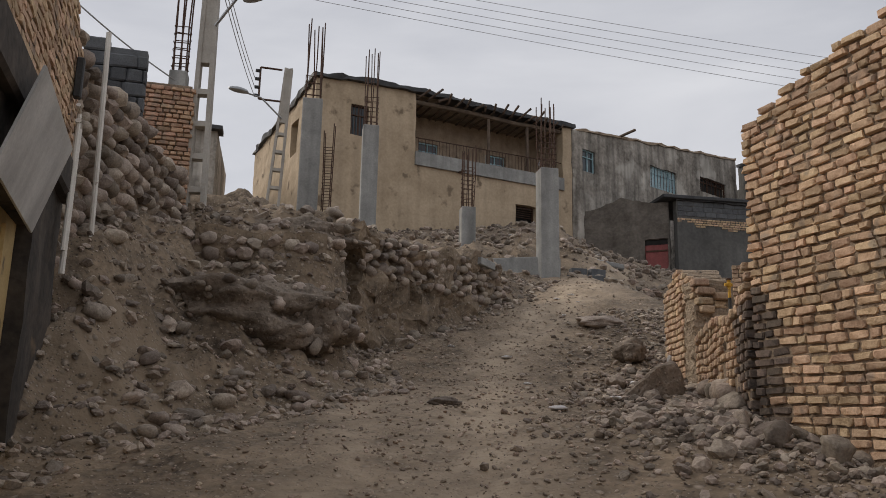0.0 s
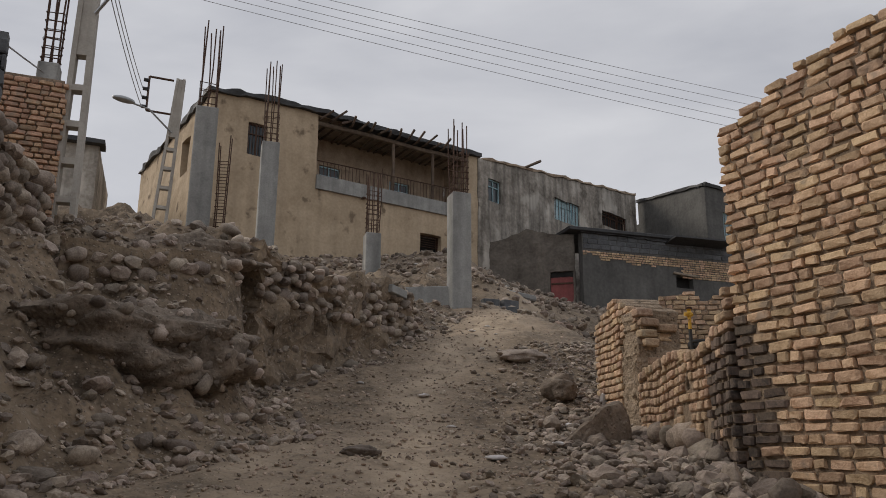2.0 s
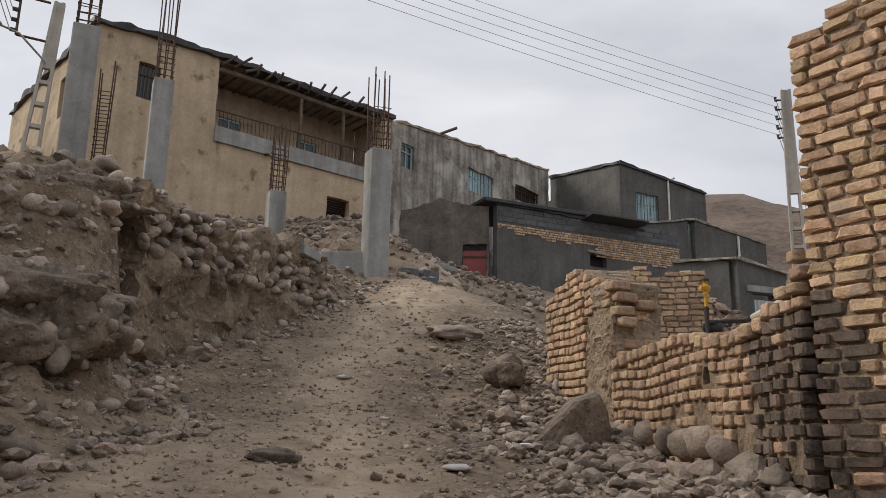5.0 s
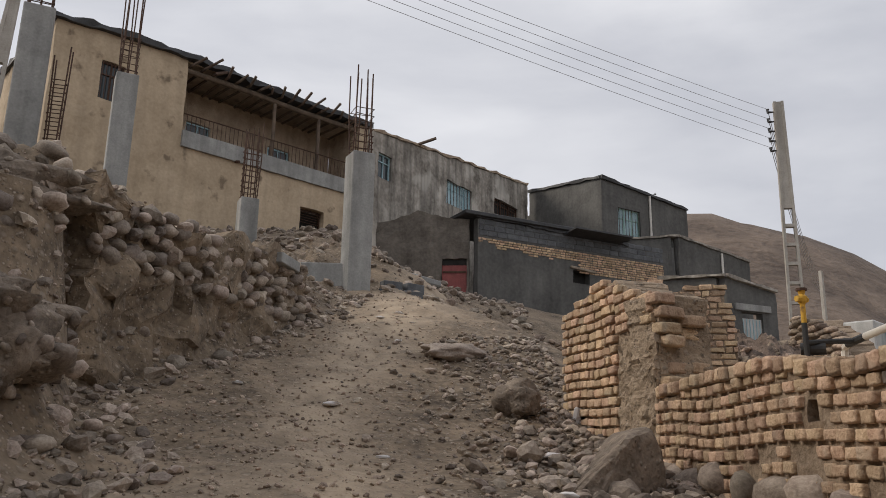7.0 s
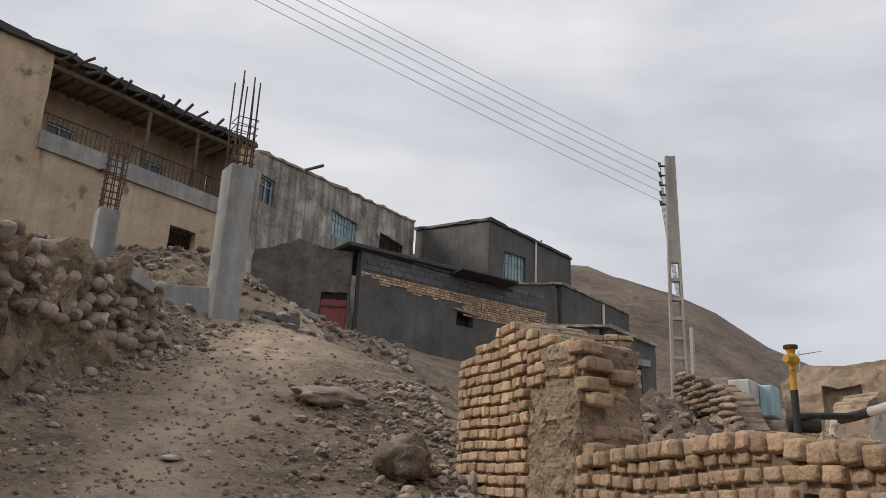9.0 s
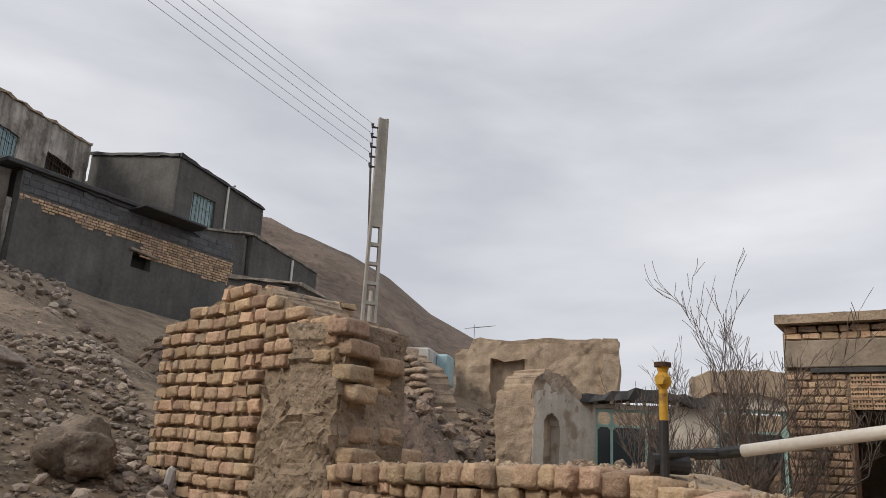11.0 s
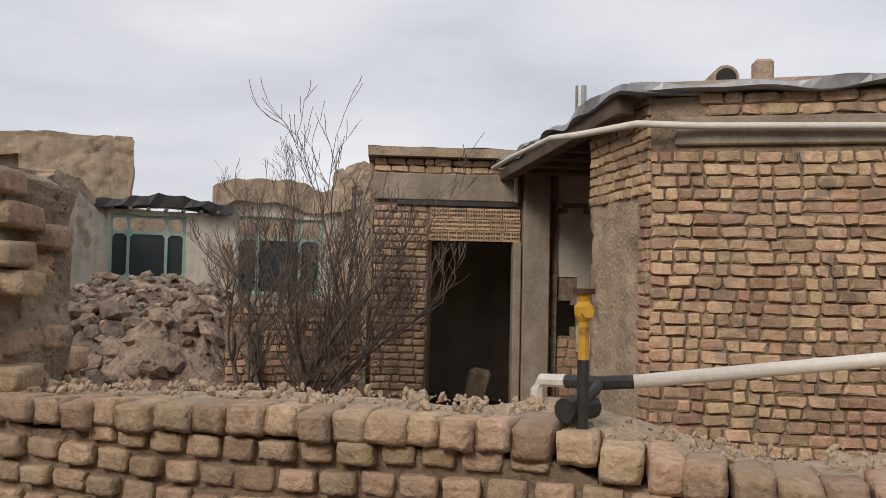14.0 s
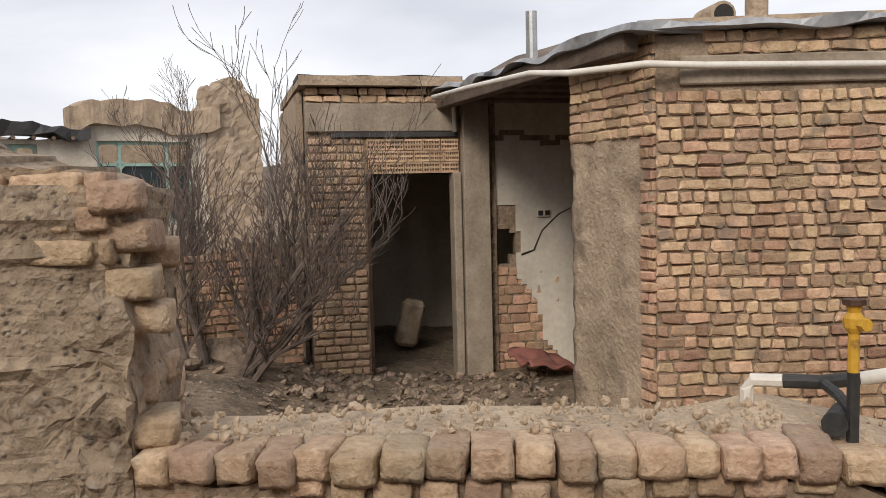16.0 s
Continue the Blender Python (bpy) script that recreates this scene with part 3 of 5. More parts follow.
for k in range(5):
    part("shutter_slat", box(H.stand(8.51, 9.86 + k * 0.085, -0.2) @ pose(0, 0, 0, 30), 0.84, 0.06, 0.014), M_RUST, shutter)
rail = part("balcony_railing", tube([H.at(3.85, 12.22, -0.06), H.at(10.2, 12.3, -0.06)], 0.02, 6), M_RUST, house)
for k in range(44):
    uu = 3.95 + k * 0.142
    part("baluster", tube([H.at(uu, 11.64, -0.06), H.at(uu, 12.24, -0.06)], 0.011, 5), M_RUST, rail)
for uu, zt in ((6.92, 13.62), (8.66, 13.58)):
    part("timber_post", tube([H.at(uu, 11.64, -0.15), H.at(uu + 0.03, 12.6, -0.17), H.at(uu, zt, -0.15)], [0.07, 0.06, 0.065], 8), M_WOOD, house)
part("beam", tube([H.at(3.6, 13.62, -0.15), H.at(6, 13.66, -0.15), H.at(8, 13.6, -0.13), H.at(10.5, 13.66, -0.15)], 0.09, 8), M_WOOD, house)
rj = random.Random(5)
for k in range(17):
    uu = 3.9 + k * 0.39
    end = rj.uniform(0.15, 0.6)
    part("rafter", tube([H.at(uu + rj.uniform(-.1, .1), 13.73, -1.7), H.at(uu, 13.76, 0.1), H.at(uu + rj.uniform(-0.1, 0.35), 13.82 + end * 0.35, end)], 0.045, 6), M_WOOD, house)
part("roof_edge", edge_strip(H, roof_h, 0.16, 0.16, -0.15, 10.8, 0.0, 0.25, 0.09), M_BLACKTAR, house)
part("side_roof_edge", edge_strip(HS, lambda u: 13.4 + 0.3 * u / HS.length, 0.12, 0.15, 0, HS.length, 0.0, 0.25, 0.09), M_BLACKTAR, house)
rf = bmesh.new()
bmesh.ops.contextual_create(rf, geom=[rf.verts.new(p) for p in (H.at(0, 13.8, -0.1), H.at(10.7, 14.0, -0.1), H.at(10.7, 14.1, -8), H.at(0, 13.6, -8.4))])
bmesh.ops.solidify(rf, geom=rf.faces[:], thickness=0.12)
part("roof", rf, M_ADOBE, house)
part("waste_pipe", tube([H.at(5.6, 11.2, -0.1), H.at(5.6, 11.1, 0.22)], 0.05, 8), M_RUST, house)
part("plinth_back", box(H.stand(5.2, 10.6, -7.8), 10.4, 0.3, 6), M_OCHRE, house)

# ---- weathered grey house behind ----
G = Line((4.37, 32.36), (13.3, 40.0))
grey = thing("grey_house", "long weathered grey rendered house with streaked walls", "house", (9, 36, 9))
roof_g = lambda u: 13.82 + 1.3 * u / G.length + 0.07 * noise.noise(Vector((u * 1.3, 0, 1)))
part("wall", wall_mesh(G, 0.4, 7.0, roof_g, [(0.63, 1.38, 12.2, 13.15), (5.0, 6.9, 12.42, 13.42), (8.7, 10.8, 12.95, 13.7)], 0.3, 0.04, u0=0.01), M_GREY, grey)
part("roof_edge", edge_strip(G, roof_g, 0.05, 0.09, 0.3, G.length, 0.0, 0.25, 0.06), M_ADOBE, grey)
part("back_wall", box(G.stand(5.9, 11.3, -6), 11.7, 0.3, 6.5), M_GREY, grey)
window_unit("window", G, 0.63, 1.38, 12.2, 13.15, grey, M_BLUEWIN, 0, True, 1)
window_unit("window", G, 5.0, 6.9, 12.42, 13.42, grey, M_BLUEWIN, 9, True, 3, curtain=M_CURTAIN)
window_unit("window", G, 8.7, 10.8, 12.95, 13.7, grey, M_RUST, 10, False, 2)
part("spout", tube([G.at(3.0, 14.2, -0.3), G.at(3.1, 14.35, 0.75)], 0.06, 7), M_WOOD, grey)

# ---- dark grey houses stepping down the hill ----
def dark_house(a, b, c, z0, za, zb, zc, label, step=0.5):
    """Two visible walls that meet at a corner, a flat roof with a raised edge, and closing walls."""
    ob = thing("cement_house", label, "house", (b[0], b[1], z0))
    w1, w2 = Line(a, b), Line(b, c)
    t1, t2 = (lambda u: za + (zb - za) * u / w1.length), (lambda u: zb + (zc - zb) * u / w2.length)
    return ob, w1, w2, t1, t2


up, U1, U2, ut1, ut2 = dark_house((13.55, 40.4), (15.1, 35.9), (20.3, 37.7), 9.5, 14.9, 14.3, 13.85, "upper storey of a dark cement-rendered house")
part("end_wall", wall_mesh(U1, 0.3, 9.0, ut1, (), 0.5, 0.03, u1=U1.length - 0.3), M_DKGREY, up)
part("front_wall", wall_mesh(U2, 0.3, 9.0, ut2, [(0.95, 2.35, 11.75, 13.2), (3.6, 4.4, 11.9, 12.4)], 0.5, 0.02), M_DKGREY, up)
window_unit("window", U2, 0.95, 2.35, 11.75, 13.2, up, M_TEAL, 7, True, 2, curtain=M_CURTAIN)
window_unit("window", U2, 3.6, 4.4, 11.9, 12.4, up, M_TEAL, 0, True, 1)
part("roof_edge", edge_strip(U1, ut1, 0.1, 0.12, 0, U1.length, 0, 0.4, 0.05), M_BLACKTAR, up)
part("roof_edge", edge_strip(U2, ut2, 0.1, 0.12, -0.05, U2.length, 0, 0.4, 0.05), M_BLACKTAR, up)
part("drain_pipe", tube([U2.at(2.95, 11.2, 0.06), U2.at(2.95, 14.05, 0.06)], 0.05, 8), M_PIPEWHITE, up)
part("back_wall", box(U2.stand(2.7, 11.4, -5), 5.3, 0.3, 4.8), M_DKGREY, up)
part("side_wall", box(U2.stand(5.3, 11.4, -2.6), 0.3, 4.6, 4.8), M_DKGREY, up)
part("roof_vent", tube([U2.at(3.6, 14.0, -0.3), U2.at(3.6, 14.35, -0.3), U2.at(3.75, 14.42, -0.3)], 0.06, 7), M_METAL, up)

S = Line((8.2, 31.5), (16.6, 33.3))
S0 = Line((4.55, 32.9), (8.2, 31.5))
shed = thing("cement_outbuilding", "low dark cement outbuilding with exposed yellow brick and a red door", "outbuilding", (8.2, 31.5, 8))
st = lambda u: 10.62 - 0.02 * u
part("front_wall", wall_mesh(S, 0.3, 5.5, st, [(4.0, 4.75, 8.75, 9.25)], 0.5, 0.03), M_DKGREY, shed)
part("end_wall", wall_mesh(S0, 0.3, 6.5, lambda u: interp([(0, 10.48), (1.0, 10.6), (1.75, 10.9), (2.9, 10.58), (4, 10.62)], u) + 0.1 * noise.noise(Vector((u * 3, 0, 0))), [(2.66, 3.55, 7.2, 9.15)], 0.2, 0.06, u1=S0.length - 0.3), M_MUDREND, shed)
door = part("door", box(S0.stand(3.1, 7.95, -0.12), 0.85, 0.05, 2.0), M_REDDOOR, shed, "faded red sheet-metal door")
part("door_rail", box(S0.stand(3.1, 8.7, -0.08), 0.8, 0.03, 0.06), M_RUST, door)
part("transom", box(S0.stand(3.1, 9.04, -0.12), 0.85, 0.05, 0.22), M_DARK, door)
part("roof_slab", box(S.stand(3.0, 10.72, -1.4), 7.2, 3.2, 0.14, 0.02), M_BLACKTAR, shed)
part("canopy", box(S.stand(4.9, 10.55, 0.35) @ pose(0, 0, 0, -6), 2.6, 0.9, 0.06), M_BLACKTAR, shed)
part("roof_kerb", edge_strip(S, st, 0.1, 0.12, -0.1, 6.6, 0.0, 0.3, 0.06), M_BLACKTAR, shed)
part("broken_sill", box(S.stand(4.4, 9.28, 0.06) @ pose(0, 0, 0, 0, 5), 1.1, 0.1, 0.09, 0.02), M_OLDCONC, shed)
# Added near-black sheet paints the dark depth of the broken opening.
part("hole_dark_sheet", box(S.stand(4.4, 9.0, -0.32), 0.9, 0.04, 0.7), M_DARK, shed)
blk = brick_meshes(3, 21, M_BLOCK, 0.04)
lay_bricks(S, 10.0, 10.6, shed, blk, 0.42, 0.2, 0.014, 0.05, 8.3, 0.01, 3, 120, depth=0.06, headers=0.1)
yb = brick_meshes(5, 22, M_BRICK)
lay_bricks(S, 9.05, 9.98, shed, yb, 0.22, 0.088, 0.02, 0.02, 8.3, 0.012, 4, 260, depth=0.06, skip=lambda u, z: z < 9.75 - 0.09 * u + 0.1 * math.sin(u * 5) and (u < 4 or z < 9.12) or (3.2 < u < 4.3 and z < 9.62))

an, A1, A2, at1, at2 = dark_house((14.6, 34.9), (17.35, 33.7), (21.2, 34.6), 8, 11.2, 11.3, 10.75, "middle dark cement annexe with a pale roof edge")
part("end_wall", wall_mesh(A1, 0.3, 6, at1, (), 0.5, 0.03, u1=A1.length - 0.3), M_DKGREY, an)
part("front_wall", wall_mesh(A2, 0.3, 6, at2, (), 0.5, 0.03), M_DKGREY, an)
part("roof_edge", edge_strip(A1, at1, 0.07, 0.09, 0, A1.length, 0, 0.4, 0.04), M_GREY, an)
part("roof_edge", edge_strip(A2, at2, 0.07, 0.09, 0, A2.length, 0, 0.4, 0.04), M_GREY, an)
part("drain_pipe", tube([A2.at(2.3, 9.2, 0.06), A2.at(2.3, 10.9, 0.06)], 0.05, 8), M_PIPEWHITE, an)
part("back_wall", box(A2.stand(2.0, 8.5, -3), 4.0, 0.3, 4.5), M_DKGREY, an)

lo, L1, L2, lt1, lt2 = dark_house((14.4, 30.3), (15.9, 28.6), (18.0, 28.9), 6, 8.6, 8.45, 8.1, "low dark cement hut with a pale striped door")
part("end_wall", wall_mesh(L1, 0.3, 4, lt1, (), 0.5, 0.03, u1=L1.length - 0.3), M_DKGREY, lo)
part("front_wall", wall_mesh(L2, 0.3, 4, lt2, [(0.6, 1.5, 5.2, 7.35)], 0.4, 0.03), M_DKGREY, lo)
part("roof_edge", edge_strip(L1, lt1, 0.12, 0.1, 0, L1.length, 0, 0.3, 0.05), M_GREY, lo)
part("roof_edge", edge_strip(L2, lt2, 0.12, 0.1, 0, L2.length, 0, 0.3, 0.05), M_GREY, lo)
hd = part("door", box(L2.stand(1.05, 6.2, -0.12), 0.88, 0.05, 1.9), M_SHEET, lo, "pale sheet-metal door with ribs")
for k in range(6):
    part("door_rib", box(L2.stand(0.7 + k * 0.14, 6.2, -0.085), 0.025, 0.02, 1.85), M_BLUEWIN, hd)
part("lintel", box(L2.stand(1.05, 7.5, 0.03), 1.5, 0.1, 0.22), M_CONC, lo)
part("back_wall", box(L2.stand(1.2, 6.2, -2.5), 2.6, 0.3, 4), M_DKGREY, lo)


# ---- unfinished concrete frame ----
def column(x, y, z0, z1, size, turn, bars, rise, hoops, group="unfinished columns", lean=0.0):
    ob = thing("concrete_column", "raw grey concrete column with bare rebar sticking out of its top", "column", (x, y, z0), group)
    m = pose(x, y, 0, 0, 0, turn)
    bm = box(m @ pose(0, 0, (z0 + z1) / 2), size, size, z1 - z0, 0.015)
    part("shaft", bm, M_CONC, ob)
    r = size * 0.36
    rnd = random.Random(int(x * 100))
    for k in range(bars):
        a = k / bars * 4
        s, f = int(a), a - int(a)
        cx, cy = [(-r + 2 * r * f, -r), (r, -r + 2 * r * f), (r - 2 * r * f, r), (-r, r - 2 * r * f)][s]
        p, q = m @ Vector((cx, cy, z1 - 0.05)), m @ Vector((cx + rnd.uniform(-.05, .05), cy + rnd.uniform(-.05, .05), z1 + rise * rnd.uniform(0.88, 1.0)))
        part("rebar", tube([p, p.lerp(q, 0.5) + Vector((rnd.uniform(-.02, .02), 0, 0)), q], 0.014, 5), M_RUST, ob)
    for k in range(hoops):
        z = z1 + 0.08 + k * 0.14
        c = [m @ Vector((sx * (r + 0.02), sy * (r + 0.02), z + rnd.uniform(-.02, .02))) for sx, sy in ((-1, -1), (1, -1), (1, 1), (-1, 1), (-1, -1))]
        part("stirrup", tube(c, 0.009, 4), M_RUST, ob)
    return ob


column(-2.95, 17.2, 5.6, 8.6, 0.42, 12, 8, 1.9, 4)
column(-2.25, 21.3, 6.0, 9.6, 0.42, 12, 8, 2.2, 6)
column(0.3, 24.1, 6.2, 8.18, 0.42, 12, 8, 1.9, 9)
column(2.28, 20.2, 4.9, 8.08, 0.45, 12, 8, 1.9, 7)
beam = solo("foundation_beam", box(Line((-2.6, 21.4), (2.55, 20.2)).stand(2.64, 5.55, -0.1), 5.3, 0.35, 0.75, 0.015), M_CONC, "raw grey concrete ground beam between columns", "concrete beam")
cage = thing("rebar_cage", "rusty upright rebar cage tied with stirrups", "rebar cage", (-2.6, 17.35, 5.4))
for dx, dy in ((-0.08, -0.08), (0.08, -0.08), (0.08, 0.08), (-0.08, 0.08)):
    part("rebar", tube([(-2.6 + dx, 17.35 + dy, 5.2), (-2.58 + dx, 17.35 + dy, 6.8), (-2.58 + dx * 1.3, 17.35 + dy, 8.05 + dx)], 0.012, 5), M_RUST, cage)
for k in range(14):
    part("stirrup", tube([(-2.59 + dx, 17.35 + dy, 5.9 + k * 0.13) for dx, dy in ((-0.09, -0.09), (0.09, -0.09), (0.09, 0.09), (-0.09, 0.09), (-0.09, -0.09))], 0.008, 4), M_RUST, cage)


# ---- poles and cables ----
def ladder_pole(x, y, z0, z1, w0, w1, turn, lean=(0, 0), label="pale concrete ladder-type utility pole", steps=0.5, gap=0.55):
    """A tapered H-section pole: two flanges joined by rungs, solid at its top."""
    ob = thing("utility_pole", label, "utility pole", (x, y, z0), "utility poles")
    m = pose(x, y, z0, lean[0], lean[1], turn)
    h = z1 - z0
    for s in (-1, 1):
        bm = box(pose(0, 0, h / 2), 1, 1, 1)
        for v in bm.verts:
            k = 0 if v.co.z < h / 2 else 1
            w = w0 + (w1 - w0) * k
            v.co = m @ Vector((s * (w / 2 - 0.035) + (0.035 if v.co.x > 0 else -0.035), (0.09 if v.co.y > 0 else -0.09), h * k))
        part("flange", bm, M_POLE, ob)
    bm = box(pose(0, 0, 0), 1, 1, 1)
    for v in bm.verts:
        zz = h * 0.62 if v.co.z < 0 else h
        w = w0 + (w1 - w0) * zz / h - 0.14
        v.co = m @ Vector((math.copysign(max(w, 0.02) / 2, v.co.x), math.copysign(0.07, v.co.y), zz - 0.01))
    part("web", bm, M_POLE, ob)
    z = 0.25
    while z < h * 0.62:
        w = w0 + (w1 - w0) * z / h - 0.13
        part("rung", box(m @ pose(0, 0, z), w, 0.16, 0.09), M_POLE, ob)
        z += gap
    return ob, m, h


pole, pm, ph = ladder_pole(15.1, 24.25, 4.3, 12.72, 0.48, 0.28, -28, (0, 0.0))
for k in range(5):
    part("insulator", tube([pm @ Vector((-0.14, 0, ph - 0.3 - k * 0.3)), pm @ Vector((-0.3, 0, ph - 0.3 - k * 0.3)), pm @ Vector((-0.3, 0, ph - 0.2 - k * 0.3))], [0.02, 0.045, 0.05], 7), M_BLACKTAR, pole)
lamp_pole, lm, lh = ladder_pole(-3.85, 13.15, 4.6, 9.5, 0.34, 0.24, 8, (-1, -0.5))


def street_lamp(parent, base, tip):
    arm = part("lamp_arm", tube([base, base.lerp(tip, 0.5) + Vector((0, 0, 0.22)), tip], 0.025, 6), M_METAL, parent)
    bm = bmesh.new()
    bmesh.ops.create_uvsphere(bm, u_segments=12, v_segments=8, radius=0.5)
    way = (tip - base)
    way.z = 0
    for v in bm.verts:
        v.co = Vector((v.co.x * 0.62, v.co.y * 0.26, v.co.z * (0.2 if v.co.z > 0 else 0.12)))
    part("lamp_head", bm, M_METAL, arm, smooth=True, m=Matrix.Translation(tip) @ Matrix.Rotation(math.atan2(way.y, way.x), 4, "Z"))


street_lamp(lamp_pole, Vector((-3.75, 13.1, 8.2)), Vector((-2.95, 12.6, 8.45)))
back_pole, bm_, bh = ladder_pole(-5.35, 23.6, 7.8, 12.35, 0.42, 0.24, 10, (0, 3))
street_lamp(back_pole, Vector((-5.2, 23.5, 10.7)), Vector((-6.3, 22.7, 11.25)))
for k, (p, q) in enumerate((((-5.25, 23.4, 12.2), (-5.85, 23.2, 12.2)), ((-5.25, 23.4, 11.2), (-5.85, 23.2, 11.2)), ((-5.85, 23.2, 11.2), (-5.85, 23.2, 12.2)))):
    part("cable_bracket", tube([p, q], 0.03, 6), M_RUST, back_pole)
for k in range(4):
    part("insulator", tube([(-5.85, 23.2, 11.3 + k * 0.26), (-5.98, 23.15, 11.3 + k * 0.26)], 0.05, 6), M_BLACKTAR, back_pole)
far_pole, fm, fh = ladder_pole(33.5, 45.0, 6.0, 13.6, 0.45, 0.25, 30)


def cable(p, q, sag, r=0.008):
    p, q = Vector(p), Vector(q)
    pts = [p.lerp(q, k / 24) - Vector((0, 0, sag * 4 * (k / 24) * (1 - k / 24))) for k in range(25)]
    solo("overhead_cable", tube(pts, r, 5), M_WIRE, "thin grey overhead power cable strung between poles", "cable", group="overhead cables")


for k in range(5):
    a = pm @ Vector((-0.3, 0, ph - 0.2 - k * 0.3))
    cable(a, (-9, 16.2, 12.4 - k * 0.15), 0.2, 0.006)
    cable(a, (33.3, 45.0, 13.4 - k * 0.25), 0.8, 0.01)
for k in range(3):
    cable((-5.98, 23.15, 11.3 + k * 0.26), (-4.0, 12.6, 10.2 + k * 0.2), 0.2, 0.01)
cable((-4.3, 13.0, 7.2), (-6.5, 9.5, 9.0), 0.25, 0.012)

# ---- brick wall beside the lane ----
bricks_y = brick_meshes(9, 1, M_BRICK, 0.15)
bricks_r = brick_meshes(7, 2, M_BRICK_RED)
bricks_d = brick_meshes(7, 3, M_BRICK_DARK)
bricks_m = rounded_bricks(12, 4, M_BRICK_DUST)
B = Line((2.87, 7.67), (5.0, 2.65))
tall = thing("brick_wall", "tall rough yellow brick wall with an uneven broken top", "brick wall", (2.9, 7.6, 1.8), kind="structure")
top_b = lambda u: 4.42 + 0.16 * min(u, 1.2) + 0.05 * math.floor(u / 0.17) * 0.3 + 0.05 * noise.noise(Vector((math.floor(u / 0.2) * 1.7, 0, 0)))
part("core", wall_mesh(B, 0.3, 1.0, lambda u: top_b(u) - 0.05, (), 0.25, 0.012), M_MORTAR, tall)
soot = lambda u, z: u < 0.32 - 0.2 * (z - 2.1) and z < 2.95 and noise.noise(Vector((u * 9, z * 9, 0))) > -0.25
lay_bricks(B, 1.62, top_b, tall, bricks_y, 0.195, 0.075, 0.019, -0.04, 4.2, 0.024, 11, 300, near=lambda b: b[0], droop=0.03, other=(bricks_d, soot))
BE = Line((3.13, 7.83), (2.87, 7.67))
lay_bricks(BE, 1.8, 4.4, tall, bricks_y, 0.205, 0.082, 0.016, 0.0, BE.length, 0.014, 12, 80, droop=0.0)

# ---- low ruined wall along the yard ----
L = Line((3.29, 11.1), (2.83, 7.72))
low = thing("ruined_wall", "low crumbling brick wall with a row of loose capping bricks", "brick wall", (3.1, 9.5, 2), kind="structure")
low_top = lambda u: interp([(0, 2.93), (0.3, 2.93), (0.9, 2.95), (1.8, 2.95), (2.0, 2.9), (2.5, 2.85), (2.9, 2.9), (3.2, 3.12), (3.42, 3.3)], u)
part("core", wall_mesh(L, 0.42, 1.2, lambda u: low_top(u) - 0.075 + 0.02 * noise.noise(Vector((u * 6, 0, 0))), [(2.06, 2.16, 2.6, 2.7)], 0.06, 0.018, u1=L.length - 0.14, freq=6), M_MORTAR, low)
lay_bricks(L, 1.88, lambda u: low_top(u) - 0.06, low, bricks_m, 0.125, 0.084, 0.02, 0.0, 3.4, 0.03, 13, 260, headers=0.0, droop=0.05, base=0.018, skip=lambda u, z: (2.02 < u < 2.2 and 2.58 < z < 2.74) or (z < 2.5 and noise.noise(Vector((u * 4, z * 4, 0))) > 0.2), near=lambda b: -b[1], other=(bricks_d, lambda u, z: u > 2.75 and z < 2.9 and noise.noise(Vector((u * 6, z * 8, 4))) > -0.3))
rc = random.Random(8)
u = 0.02
while u < 3.0:
    w = rc.uniform(0.095, 0.125)
    if not 2.13 < u < 2.2:
        ob = new("capping_brick", rc.choice(bricks_m))
        ob.parent, ob.matrix_parent_inverse = low, Matrix.Translation(low.location).inverted()
        ob.matrix_basis = L.stand(u + w / 2, low_top(u) - 0.03, -0.05 + rc.uniform(-0.015, 0.02)) @ pose(0, 0, 0, rc.uniform(-6, 8), rc.uniform(-5, 5), rc.uniform(-6, 6)) @ Matrix.Diagonal((w - 0.004, 0.2, 0.088, 1))
    u += w
part("crumbled_mortar", edge_strip(L, lambda u: low_top(u) - 0.12 + 0.05 * math.exp(-((u - 1.95) / 0.25) ** 2), -0.14, 0.1, 0.0, 3.3, 0.0, 0.03, 0.045), M_DUST, low)
for k, (u, z) in enumerate(((0.3, 2.28), (0.62, 2.25), (1.0, 2.28), (1.35, 2.22), (1.7, 2.2), (2.05, 2.22), (2.4, 2.15))):
    part("footing_stone", stone_mesh(60 + k), M_STONE, low, m=L.stand(u, z, 0.02) @ pose(0, 0, 0, k * 20, 0, k * 50) @ Matrix.Diagonal((0.3, 0.24, 0.24, 1)))

# ---- ruined pier at the end of the low wall ----
P = Line((3.39, 13.07), (3.31, 11.1))
pier = thing("ruined_pier", "broken brick pier with mud plaster and a stepped ragged top", "brick pier", (3.3, 11.8, 2.5), kind="structure")
pier_top = lambda u: interp([(0, 3.84), (0.35, 3.9), (0.8, 3.98), (1.25, 3.97), (1.45, 3.86), (1.65, 3.78), (1.97, 3.7)], u) + 0.03 * noise.noise(Vector((u * 9, 0, 0)))
part("core", wall_mesh(P, 0.45, 1.5, lambda u: pier_top(u) - 0.03, (), 0.05, 0.03, freq=6), M_ROUGHMUD, pier)
lay_bricks(P, 2.5, pier_top, pier, bricks_y, 0.17, 0.088, 0.02, 0.0, 1.27, 0.02, 15, 220, droop=0.04, base=0.035, other=(bricks_m, lambda u, z: noise.noise(Vector((u * 7, z * 9, 2))) > -0.1))
